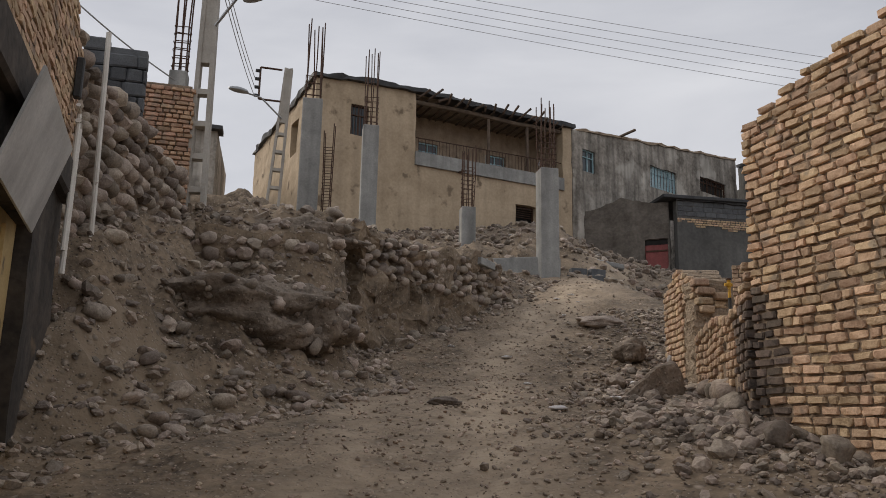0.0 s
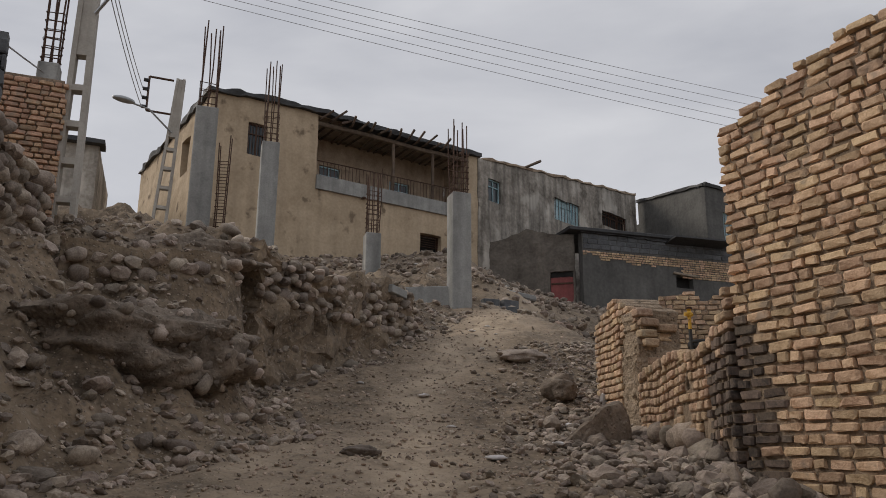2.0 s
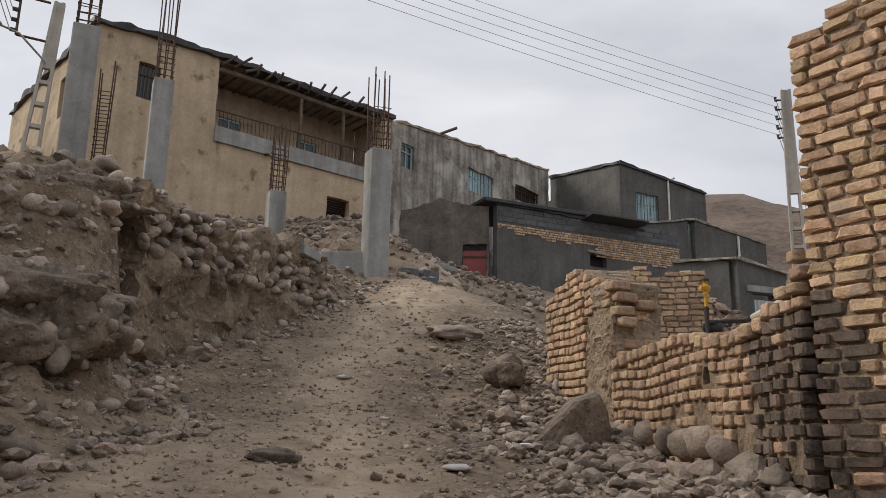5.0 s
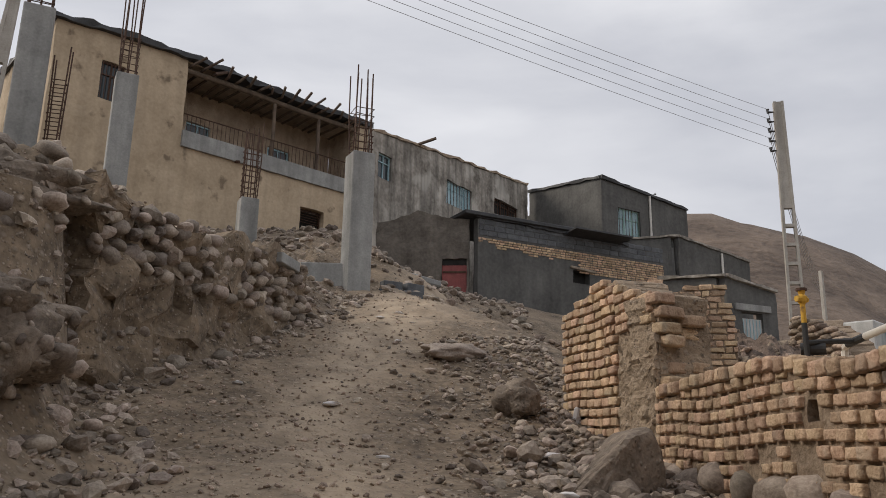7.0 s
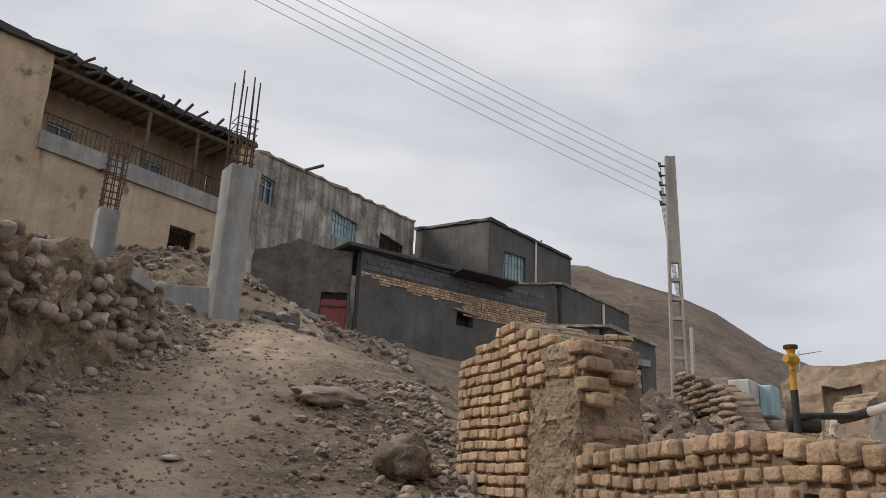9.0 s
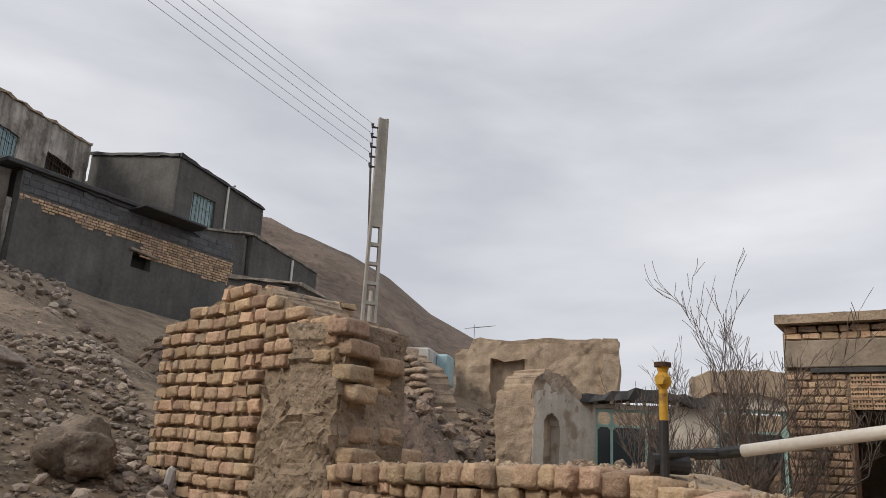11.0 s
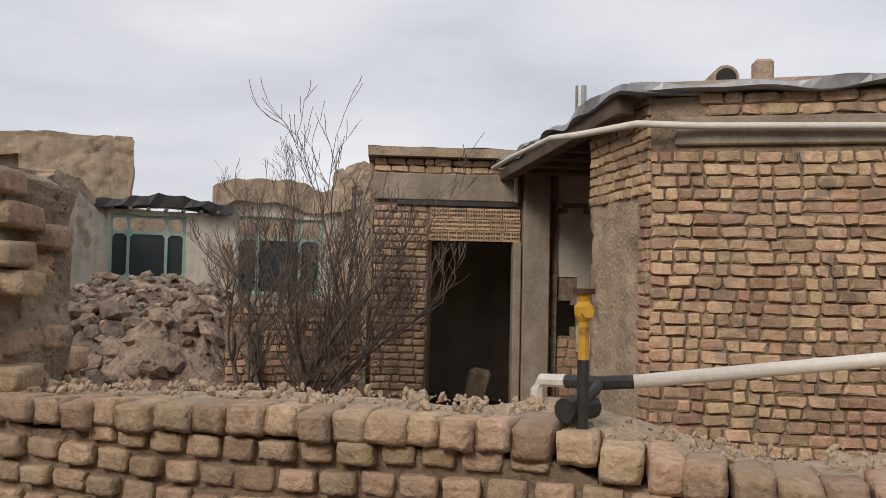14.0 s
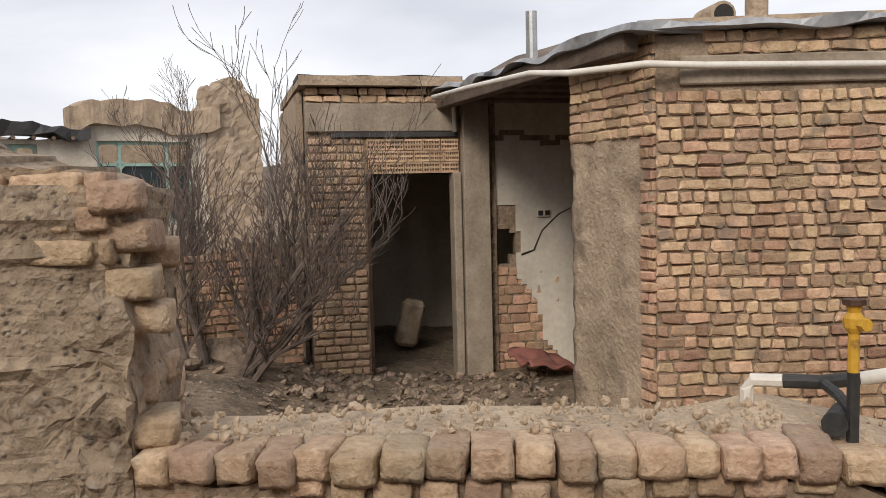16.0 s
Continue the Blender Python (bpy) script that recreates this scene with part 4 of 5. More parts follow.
part("plaster_strip", wall_mesh(Line(P.at(1.3, 0, 0.03).xy, P.at(1.98, 0, 0.035).xy), 0.06, 1.9, lambda u: 3.38 + 0.3 * noise.noise(Vector((u * 6, 0, 7))), (), 0.03, 0.045, freq=9), M_ROUGHMUD, pier)
lay_bricks(P, 3.45, pier_top, pier, bricks_m, 0.2, 0.088, 0.018, 1.26, 1.96, 0.014, 16, 60, droop=0.03, base=0.035)
C = Line((3.31, 11.08), (4.1, 11.2))
cross_top = lambda u: interp([(0, 3.7), (0.12, 3.62), (0.2, 3.5), (0.3, 3.42), (0.38, 3.15), (0.5, 3.05), (0.8, 2.9)], u)
part("cross_wall", wall_mesh(C, 0.4, 1.3, lambda u: cross_top(u) - 0.03, (), 0.04, 0.045, freq=8), M_ROUGHMUD, pier)
for k, (u, z, w, rz) in enumerate(((0.05, 3.64, 0.2, 4), (0.1, 3.53, 0.22, -3), (0.3, 3.47, 0.21, 6), (0.31, 3.365, 0.21, -2), (0.08, 3.40, 0.2, 3), (0.1, 3.3, 0.17, 0), (0.16, 3.09, 0.2, 5), (0.36, 3.10, 0.16, -6), (0.1, 2.98, 0.2, 3), (0.33, 2.97, 0.2, 2), (0.55, 3.0, 0.2, 0), (0.12, 2.86, 0.2, 2), (0.35, 2.86, 0.2, -2), (0.57, 2.88, 0.2, 3))):
    ob = new("loose_brick", bricks_m[k % 12])
    ob.parent, ob.matrix_parent_inverse = pier, Matrix.Translation(pier.location).inverted()
    ob.matrix_basis = C.stand(u, z, -0.03 + 0.03 * (k % 3)) @ pose(0, 0, 0, 3 * (k % 3 - 1), 2 * (k % 2), rz) @ Matrix.Diagonal((w, 0.14, 0.09, 1))
# rubble-stone wall further behind the pier
RW = Line((12.9, 21.6), (11.6, 18.2))
rw = thing("rubble_wall", "stepped dry wall of flat dusty brown stones", "stone wall", (12, 20, 2), kind="structure")
rw_top = lambda u: interp([(0, 5.75), (0.6, 5.68), (1.6, 5.4), (2.7, 5.0), (3.1, 4.4), (3.64, 3.6)], u)
part("core", wall_mesh(RW, 0.6, 1.0, lambda u: rw_top(u) - 0.1 + 0.15 * noise.noise(Vector((u * 3, 0, 0))), (), 0.12, 0.08, freq=3), M_MORTAR, rw)
rq, flat_stones, z = random.Random(64), [stone_mesh(300 + k, M_RUBBLE, 2, 0.35, 0.9, 0.7) for k in range(6)], 2.6
while z < 5.8:
    u = rq.uniform(0, 0.2)
    while u < RW.length:
        w = rq.uniform(0.18, 0.42)
        if z < rw_top(u):
            part("stone", rq.choice(flat_stones), M_RUBBLE, rw, m=RW.stand(u, z, rq.uniform(-0.02, 0.08)) @ pose(0, 0, 0, rq.uniform(-8, 8), rq.uniform(-10, 10), rq.uniform(-25, 25)) @ Matrix.Diagonal((w * 1.15, 0.34, 0.19, 1)))
        u += w
    z += 0.14

# ---- gas riser on the low wall ----
gas = thing("gas_riser", "yellow and black gas riser with a valve on the wall top", "gas pipe", (3.0, 9.15, 2.95))
gx0, gy0 = 3.11, 9.16
part("riser", tube([(gx0, gy0, 2.9), (gx0, gy0, 3.13)], 0.016, 10), M_BLACKWRAP, gas)
part("yellow_riser", tube([(gx0, gy0, 3.12), (gx0, gy0, 3.24)], 0.0145, 10), M_YELLOW, gas)
part("valve_body", tube([(gx0, gy0, 3.235), (gx0, gy0, 3.25), (gx0, gy0, 3.275), (gx0, gy0, 3.29), (gx0, gy0, 3.31)], [0.016, 0.025, 0.027, 0.016, 0.021], 10), M_YELLOW, gas)
part("valve_nut", tube([(gx0 - 0.045, gy0 - 0.01, 3.262), (gx0 + 0.03, gy0, 3.262)], 0.018, 6), M_YELLOW, gas)
part("valve_cap", tube([(gx0, gy0, 3.31), (gx0, gy0, 3.325)], 0.03, 8), M_RUST, gas)
part("black_socket", tube([(gx0 + 0.0, gy0 + 0.05, 2.99), (gx0 + 0.1, gy0 - 0.03, 2.99)], 0.034, 12), M_BLACKWRAP, gas)
part("wrapped_pipe", tube([(3.42, 9.2, 3.035), (3.38, 9.1, 3.037), (3.36, 9.0, 3.047)], 0.0215, 8), M_BLACKWRAP, gas)
part("elbow", tube([(3.47, 9.29, 2.85), (3.47, 9.29, 3.0), (3.465, 9.275, 3.03), (3.42, 9.2, 3.035)], 0.021, 8), M_PIPEWHITE, gas)
part("branch", tube([(gx0, gy0, 3.02), (3.25, 9.12, 3.03), (3.38, 9.1, 3.037)], 0.016, 8), M_BLACKWRAP, gas)
part("white_pipe", tube([(3.36, 9.0, 3.047), (3.293, 8.0, 3.182), (3.25, 7.3, 3.28), (3.5, 6.4, 3.4), (5.2, 4.6, 3.5)], 0.021, 10), M_PIPEWHITE, gas, smooth=True)

# ---- ruined house with the doorway ----
D = Line((9.84, 11.25), (10.25, 9.2))
dh = thing("ruined_house", "derelict brick house with a dark open doorway and broken plaster", "house", (9, 9, 1.5))
dl = D.length
part("front_core", wall_mesh(D, 0.25, 0.8, 4.62, [(0.62, 1.64, 0.8, 3.8)], 0.2, 0.008), M_MORTAR, dh)
lay_bricks(D, 1.2, 4.2, dh, bricks_m, 0.19, 0.083, 0.015, 0.0, 0.6, 0.018, 31, 160, depth=0.08, droop=0.02)
lay_bricks(D, 4.56, 4.74, dh, bricks_y, 0.21, 0.08, 0.014, 0.0, 1.62, 0.014, 32, 40, depth=0.1, headers=0.1)
part("lintel", box(D.stand(0.82, 4.4, 0.0), 1.66, 0.12, 0.3, 0.01), M_OLDCONC, dh)
part("timber_lintel", box(D.stand(0.95, 4.22, 0.0), 1.4, 0.1, 0.05), M_BLACKTAR, dh)
part("corner_column", box(D.stand(1.83, 2.9, 0.02), 0.3, 0.25, 3.8, 0.01), M_OLDCONC, dh)
part("door_jamb", box(D.stand(1.62, 2.5, 0.0), 0.09, 0.2, 2.6, 0.01), M_OLDCONC, dh)
part("door_frame", box(D.stand(0.64, 2.6, -0.05), 0.04, 0.1, 2.4), M_RUST, dh)
# perforated blocks over the door
pb_mesh = []
# Solid near-black backing sheet paints the dark of the block holes.
lat = part("dark_hole_backing", box(D.stand(1.13, 3.98, -0.06), 1.06, 0.03, 0.38), M_DARK, dh)
for r in range(3):
    for c in range(5 if r != 1 else 6):
        uu = 0.63 + (c + 0.5) * (0.205 if r != 1 else 0.172)
        bm = bmesh.new()
        bw, bh_ = (0.195 if r != 1 else 0.163), 0.115
        for a in range(3):
            add_box(bm, D.stand(uu, 3.86 + r * 0.125 + (a - 1) * bh_ * 0.42, 0.0), bw, 0.08, bh_ * 0.2)
        for a in range(7):
            add_box(bm, D.stand(uu + (a - 3) * bw / 6.4, 3.86 + r * 0.125, -0.004), bw * 0.07, 0.08, bh_ * 0.86)
        part("hollow_block", bm, M_BRICK, lat)
part("roof_slab", box(D.stand(0.8, 4.78, -1.3), 1.75, 2.9, 0.1), M_ADOBE, dh)
part("roof_felt", edge_strip(D, lambda u: 4.8, 0.1, 0.04, -0.08, 1.7, 0, 0.12, 0.03), M_BLACKTAR, dh)
part("room_back_wall", box(D.stand(1.62, 2.75, -3.2), 3.15, 0.15, 3.9), M_WHITE, dh)
part("room_left_wall", box(D.stand(0.08, 2.8, -1.7), 0.15, 2.9, 4.0), M_WHITE, dh)
part("side_wall", wall_mesh(Line(D.at(-0.06, 0, -3.3).xy, D.at(-0.06, 0, -0.27).xy), 0.05, 0.8, 4.7, (), 0.2, 0.015), M_ADOBE, dh)
part("room_right_wall", box(D.stand(3.2, 2.8, -1.7), 0.15, 2.9, 4.0), M_WHITE, dh)
part("room_ceiling", box(D.stand(1.6, 4.68, -1.68), 3.1, 2.8, 0.1), M_ADOBE, dh)
# alcove: back wall of broken white plaster over brick, with a hole
AL = Line(D.at(dl, 0, -0.06).xy, (10.5, 7.6))
crackline = lambda z: 0.26 + 0.05 * math.sin(z * 9) + (0.0 if z > 2.7 else (2.7 - z) * 0.42) if z < 3.4 else 0.0
part("alcove_wall", wall_mesh(AL, 0.12, 0.9, 4.75, [(0.0, 0.17, 2.75, 3.15), (0.17, 0.24, 2.85, 3.1)], 0.14, 0.012), M_MORTAR, dh)
part("alcove_plaster", wall_mesh(Line(AL.at(0, 0, 0.02).xy, AL.at(AL.length, 0, 0.02).xy), 0.025, 1.0, 4.75, (), 0.06, 0.006, solid=lambda u, z: u > crackline(z) + 0.04 * noise.noise(Vector((u * 8, z * 8, 0))) and not (abs(z - 4.18 - 0.04 * math.sin(u * 7)) < 0.035)), M_WHITE, dh)
lay_bricks(AL, 1.4, 2.7, dh, bricks_r, 0.22, 0.11, 0.014, 0.0, 0.75, 0.004, 33, 40, depth=0.04)
sock = part("socket_box", box(AL.stand(0.57, 3.32, 0.035), 0.16, 0.02, 0.09, 0.004), M_WHITE, dh)
for k in (-0.04, 0.04):
    part("socket_hole", box(AL.stand(0.57 + k, 3.32, 0.046), 0.055, 0.01, 0.055), M_DARK, sock)
crk = bmesh.new()
tube([AL.at(0.3, 2.85, 0.022), AL.at(0.45, 2.9, 0.022), AL.at(0.55, 3.12, 0.022), AL.at(0.75, 3.3, 0.022), AL.at(1.0, 3.42, 0.022)], [0.012, 0.009, 0.007, 0.007, 0.004], 4, crk)
part("plaster_crack", crk, M_DARK, dh)
# brick front wall
W = Line((6.45, 8.6), (6.05, 3.0))
wt = lambda u: 4.6 + 0.02 * u
part("wall_core", wall_mesh(W, 0.25, 0.9, wt, (), 0.25, 0.008), M_MORTAR, dh)
lay_bricks(W, 1.75, 4.24, dh, bricks_r, 0.175, 0.083, 0.015, 0.0, 5.4, 0.018, 41, 300, near=lambda b: b[0], depth=0.08, headers=0.5, droop=0.025, other=(bricks_y, lambda u, z: noise.noise(Vector((u * 2.2, z * 2.2, 1))) > -0.2))
lay_bricks(W, 4.47, wt, dh, bricks_y, 0.24, 0.08, 0.014, 0.3, 5.4, 0.02, 42, 60, depth=0.1, headers=0.05)
part("concrete_band", box(W.stand(2.8, 4.37, -0.02), 5.3, 0.12, 0.19, 0.01), M_OLDCONC, dh)
WE = Line((7.45, 8.95), (6.45, 8.6))
part("reveal_wall", wall_mesh(WE, 0.25, 0.9, 4.72, (), 0.05, 0.025, u1=WE.length - 0.02, freq=5), M_ADOBE, dh, smooth=True)
lay_bricks(WE, 3.95, 4.62, dh, bricks_y, 0.2, 0.076, 0.014, 0.0, WE.length, 0.014, 43, 60, depth=0.08)
lay_bricks(WE, 1.75, 3.98, dh, bricks_r, 0.2, 0.076, 0.014, WE.length - 0.16, WE.length, 0.014, 44, 40, depth=0.08)
# roof over the alcove and front room, silver felt edge
RE = Line((10.16, 9.78), (6.42, 8.72))
rtop = lambda u: 4.75 + 0.04 * noise.noise(Vector((u * 1.5, 0, 0))) - 0.01 * u
part("roof_edge_front", edge_strip(RE, rtop, 0.14, 0.06, 0, RE.length + 0.12, -0.1, 0.1, 0.05), M_FOIL, dh)
part("roof_edge_side", edge_strip(W, lambda u: wt(u) + 0.01, 0.13, 0.055, -0.15, 5.4, 0.0, 0.07, 0.05), M_FOIL, dh)
part("fascia_timber", box(RE.stand(1.9, 4.56, 0.04), 3.9, 0.12, 0.14, 0.01), M_WOOD, dh)
rf = bmesh.new()
bmesh.ops.contextual_create(rf, geom=[rf.verts.new(p) for p in ((10.3, 9.7, 4.66), (6.5, 8.6, 4.62), (6.1, 3.1, 4.7), (13.4, 3.1, 4.75), (13.4, 10.2, 4.72))])
bmesh.ops.solidify(rf, geom=rf.faces[:], thickness=0.1)
part("roof", rf, M_ADOBE, dh)
for k in range(7):
    a = RE.at(0.4 + k * 0.5, 4.58, -0.05)
    part("joist", tube([a, a + Vector((0.5, -1.9, 0.0))], 0.05, 7), M_WOOD, dh)
part("vent_stack", tube([(8.9, 9.0, 4.7), (8.9, 9.0, 5.28)], 0.055, 12), M_METAL, dh)
part("clay_pipe", tube([(6.55, 8.1, 4.76), (6.85, 8.12, 4.76)], 0.09, 14), M_ADOBE, dh)
part("clay_pipe_mouth", tube([(6.54, 8.1, 4.76), (6.553, 8.1, 4.76)], 0.068, 14), M_DARK, dh)
part("chimney", box(pose(6.6, 7.85, 4.77), 0.12, 0.13, 0.24, 0.02), M_ADOBE, dh)
part("end_walls", box(pose(9.7, 3.05, 2.8), 7.0, 0.2, 4.0), M_MORTAR, dh)
part("gas_pipe", tube([D.at(1.6, 4.24, 0.1), D.at(1.58, 4.58, 0.12), RE.at(0.4, 4.58, 0.25), RE.at(1.5, 4.55, 0.27), RE.at(2.8, 4.5, 0.27), RE.at(3.4, 4.42, 0.25), W.at(-0.1, 4.4, 0.16), W.at(0.3, 4.39, 0.1), W.at(5.4, 4.3, 0.1)], 0.024, 10), M_PIPEWHITE, dh, smooth=True)
# inside the doorway and on the yard floor
solo("broken_slab", box(D.stand(1.32, 1.95, -1.2) @ pose(0, 0, 0, 8, 12, 10), 0.3, 0.2, 0.6, 0.06), M_ADOBE, "broken pale plaster slab standing in the dark room", "rubble slab")
bm = bmesh.new()
bmesh.ops.create_grid(bm, x_segments=16, y_segments=12, size=0.5)
for v in bm.verts:
    v.co = Vector((v.co.x * 0.75, v.co.y * 0.55, 0.13 + 0.09 * noise.noise(Vector((v.co.x * 4, v.co.y * 4, 2))) + 0.16 * max(0, v.co.y) - 0.2 * abs(v.co.x) ** 2))
bmesh.ops.solidify(bm, geom=bm.faces[:], thickness=0.015)
solo("red_cloth", bm, M_CLOTH, "crumpled brick-red sheet lying on the rubble", "cloth", smooth=True, m=pose(9.75, 8.75, 1.6, 0, 14, -70))

# ---- ruined mud house across the yard ----
rh = thing("mud_house_ruin", "collapsed mud-brick house with white plaster and green windows", "ruined house", (19, 20, 2))
Q1 = Line((16.62, 20.95), (16.94, 20.04))
part("end_wall", wall_mesh(Q1, 0.5, 1.5, lambda u: 4.95 + 0.2 * u + 0.12 * noise.noise(Vector((u * 6, 0, 0))), (), 0.08, 0.07), M_ADOBE, rh)
Q2 = Line((16.95, 20.04), (19.6, 20.1))
q2_top = lambda u: interp([(0, 5.05), (0.5, 5.52), (1.0, 5.5), (1.6, 5.38), (2.4, 5.03), (2.66, 5.0)], u)
arch = lambda u, z: not (0.45 < u < 1.13 and z < 4.2 + math.sqrt(max(0.0, 0.34 ** 2 - (u - 0.79) ** 2)))
part("white_wall", wall_mesh(Q2, 0.45, 1.5, lambda u: q2_top(u) - 0.22 + 0.14 * noise.noise(Vector((u * 4, 0, 0))), (), 0.05, 0.02, solid=arch), M_OLDWHITE, rh)
part("niche_back", box(Q2.stand(0.79, 3.2, -0.3), 0.75, 0.05, 2.9), M_ADOBE, rh)
part("mud_core", wall_mesh(Line(Q2.at(-0.05, 0, -0.02).xy, Q2.at(2.66, 0, -0.02).xy), 0.9, 4.7, lambda u: q2_top(u) + 0.1 + 0.16 * noise.noise(Vector((u * 3, 5, 0))), (), 0.07, 0.07, freq=4), M_ADOBE, rh)
Q3 = Line((19.6, 20.1), (23.6, 13.9))
part("window_wall", wall_mesh(Q3, 0.4, 1.5, lambda u: 4.97 + 0.4 * (u > 2.6), [(0.1, 1.9, 3.25, 4.85), (3.2, 5.5, 2.9, 4.95)], 0.25, 0.03), M_OLDWHITE, rh)
part("mud_pillar", wall_mesh(Line(Q3.at(5.9, 0, 0.08).xy, Q3.at(7.4, 0, 0.08).xy), 0.6, 1.5, lambda u: 6.35 + 0.25 * sstep(0.2, 0.5, u) - 0.5 * sstep(0.9, 1.4, u) + 0.12 * noise.noise(Vector((u * 5, 0, 0))), (), 0.1, 0.07, freq=4), M_ADOBE, rh)
part("inner_back", box(Q3.stand(3.6, 3.3, -3.5), 7.4, 0.2, 3.6), M_ADOBE, rh)


def arched_window(line, u0, u1, z0, z1):
    """A green steel window: three lights with rounded corners below, three small lights above."""
    win = part("window", box(line.stand((u0 + u1) / 2, z1 - 0.04, -0.15), u1 - u0, 0.07, 0.08), M_TEAL, rh)
    zc = z0 + (z1 - z0) * 0.72
    part("transom_bar", box(line.stand((u0 + u1) / 2, zc, -0.15), u1 - u0, 0.07, 0.07), M_TEAL, win)
    part("sill_bar", box(line.stand((u0 + u1) / 2, z0 + 0.04, -0.15), u1 - u0, 0.07, 0.08), M_TEAL, win)
    for f in (0.015, 0.24, 0.74, 0.985):
        part("mullion", box(line.stand(u0 + (u1 - u0) * f, (z0 + z1) / 2, -0.145), 0.07, 0.07, z1 - z0), M_TEAL, win)
    for f0, f1 in ((0.03, 0.225), (0.255, 0.725), (0.755, 0.97)):
        a, b = u0 + (u1 - u0) * f0, u0 + (u1 - u0) * f1
        for zz in (zc + 0.04, z1 - 0.08, z0 + 0.08, zc - 0.04):
            for uu in (a, b):
                part("corner_bracket", box(line.stand(uu, zz, -0.14) @ pose(0, 0, 0, 0, 45, 0), 0.11, 0.05, 0.11), M_TEAL, win)
    part("pane", box(line.stand((u0 + u1) / 2, (zc + z0) / 2, -0.19), (u1 - u0) * 0.97, 0.01, zc - z0), M_GLASS, win)


arched_window(Q3, 0.1, 1.9, 3.25, 4.85)
arched_window(Q3, 3.2, 5.5, 2.9, 4.95)
part("sagging_roof", edge_strip(Q3, lambda u: 4.95 + 0.12 * math.sin(u * 1.1), 0.35, 0.25, -0.3, 3.0, 0, 0.2, 0.16), M_BLACKTAR, rh)
part("mud_roof", edge_strip(Q3, lambda u: 5.25 + 0.08 * math.sin(u * 2), 0.2, 0.6, 2.6, 6.2, 0, 0.1, 0.2), M_ADOBE, rh)
for k in range(7):
    part("roof_pole", tube([Q3.at(0.2 + k * 0.42, 4.98, -1.0), Q3.at(0.1 + k * 0.42, 4.98, 0.35)], 0.05, 6), M_WOOD, rh)
mh = thing("mud_house_shell", "roofless pale mud-brick room with a broken corner", "ruined house", (22, 23, 4))
Q4 = Line((20.6, 26.0), (23.0, 21.3))
part("front_wall", wall_mesh(Q4, 0.5, 3.0, lambda u: 7.3 + 0.1 * noise.noise(Vector((u * 2.5, 0, 0))) - 0.35 * (u < 0.4), [(1.2, 2.3, 5.2, 6.6)], 0.2, 0.08), M_ADOBE, mh)
part("niche_back", box(Q4.stand(1.75, 5.9, -0.4), 1.2, 0.1, 1.5), M_ADOBE, mh)
part("side_wall", wall_mesh(Line((23.0, 21.3), (25.4, 23.4)), 0.5, 3.0, lambda u: 7.35 - 0.15 * u + 0.15 * noise.noise(Vector((u * 3, 0, 0))), (), 0.2, 0.08, u0=0.02), M_ADOBE, mh)
part("aerial", tube([(20.9, 25.5, 7.2), (20.9, 25.5, 7.8)], 0.015, 5), M_METAL, mh)
for k in range(5):
    part("aerial_rod", tube([(20.75, 25.8 - k * 0.12, 7.65), (21.05, 25.2 - k * 0.12, 7.7)], 0.01, 4), M_METAL, mh)
hut = thing("metal_tank_shed", "small pale blue sheet-metal cabin on the slope", "cabin", (20, 33, 5))
part("body", box(pose(18.9, 26.0, 6.05, 0, 0, 30), 2.2, 1.2, 1.1, 0.05), M_SHEET, hut)
part("blue_panel", box(pose(19.45, 25.4, 6.05, 0, 0, 30), 0.9, 0.4, 0.95, 0.05), M_BLUEWIN, hut)

# steps and far yard wall
steps = thing("brick_steps", "worn mud-brick steps climbing behind the bare tree", "steps", (10.7, 12.6, 1.4))
for k in range(6):
    part("step", box(pose(10.5 + k * 0.13, 12.35 + k * 0.16, 1.55 + k * 0.17, 0, 0, -38), 1.0, 0.36, 0.2, 0.03), M_ADOBE, steps)
FW = Line((4.95, 14.9), (6.35, 14.45))
fw = thing("broken_brick_wall", "free-standing sagging remnant of yellow brick wall", "brick wall", (5.6, 14.6, 3), kind="structure")
fw_top = lambda u: interp([(0, 4.68), (0.5, 4.72), (0.7, 4.55), (0.85, 4.66), (1.3, 4.7), (1.47, 4.1)], u)
part("core", wall_mesh(FW, 0.22, 2.0, lambda u: fw_top(u) - 0.04, (), 0.12, 0.015), M_MORTAR, fw)
lay_bricks(FW, 3.2, fw_top, fw, bricks_y, 0.2, 0.08, 0.016, 0, FW.length, 0.014, 52, 160, droop=0.06)
solo("concrete_slab", box(pose(3.5, 22.2, 6.05, -14, 6, 20), 1.7, 0.9, 0.16, 0.03), M_CONC, "tilted pale slab of broken concrete on the slope", "concrete slab")
for k in range(4):
    solo("cement_block", box(pose(2.95 + (k % 2) * 0.42 + k * 0.04, 20.3 + 0.1 * k, 5.4 + 0.19 * (k // 2), 0, 0, 8 * k), 0.4, 0.2, 0.19, 0.01), M_BLOCK, "grey cement block stacked beside the column", "block", group="cement blocks")

# yard wall by the tree
YW = Line((9.25, 12.7), (9.75, 11.35))
yw = thing("yard_wall", "crumbling brick yard wall beside the doorway", "brick wall", (9.2, 12.6, 1.5), kind="structure")
part("core", wall_mesh(YW, 0.3, 0.9, lambda u: 3.0 + 0.1 * u + 0.1 * noise.noise(Vector((u * 4, 0, 0))), (), 0.15, 0.04), M_MORTAR, yw)
lay_bricks(YW, 1.5, lambda u: 2.98 + 0.1 * u, yw, bricks_r, 0.2, 0.08, 0.016, 0, YW.length, 0.02, 51, 200, near=lambda b: -b[0], skip=lambda u, z: noise.noise(Vector((u * 2, z * 2, 0))) > 0.25)


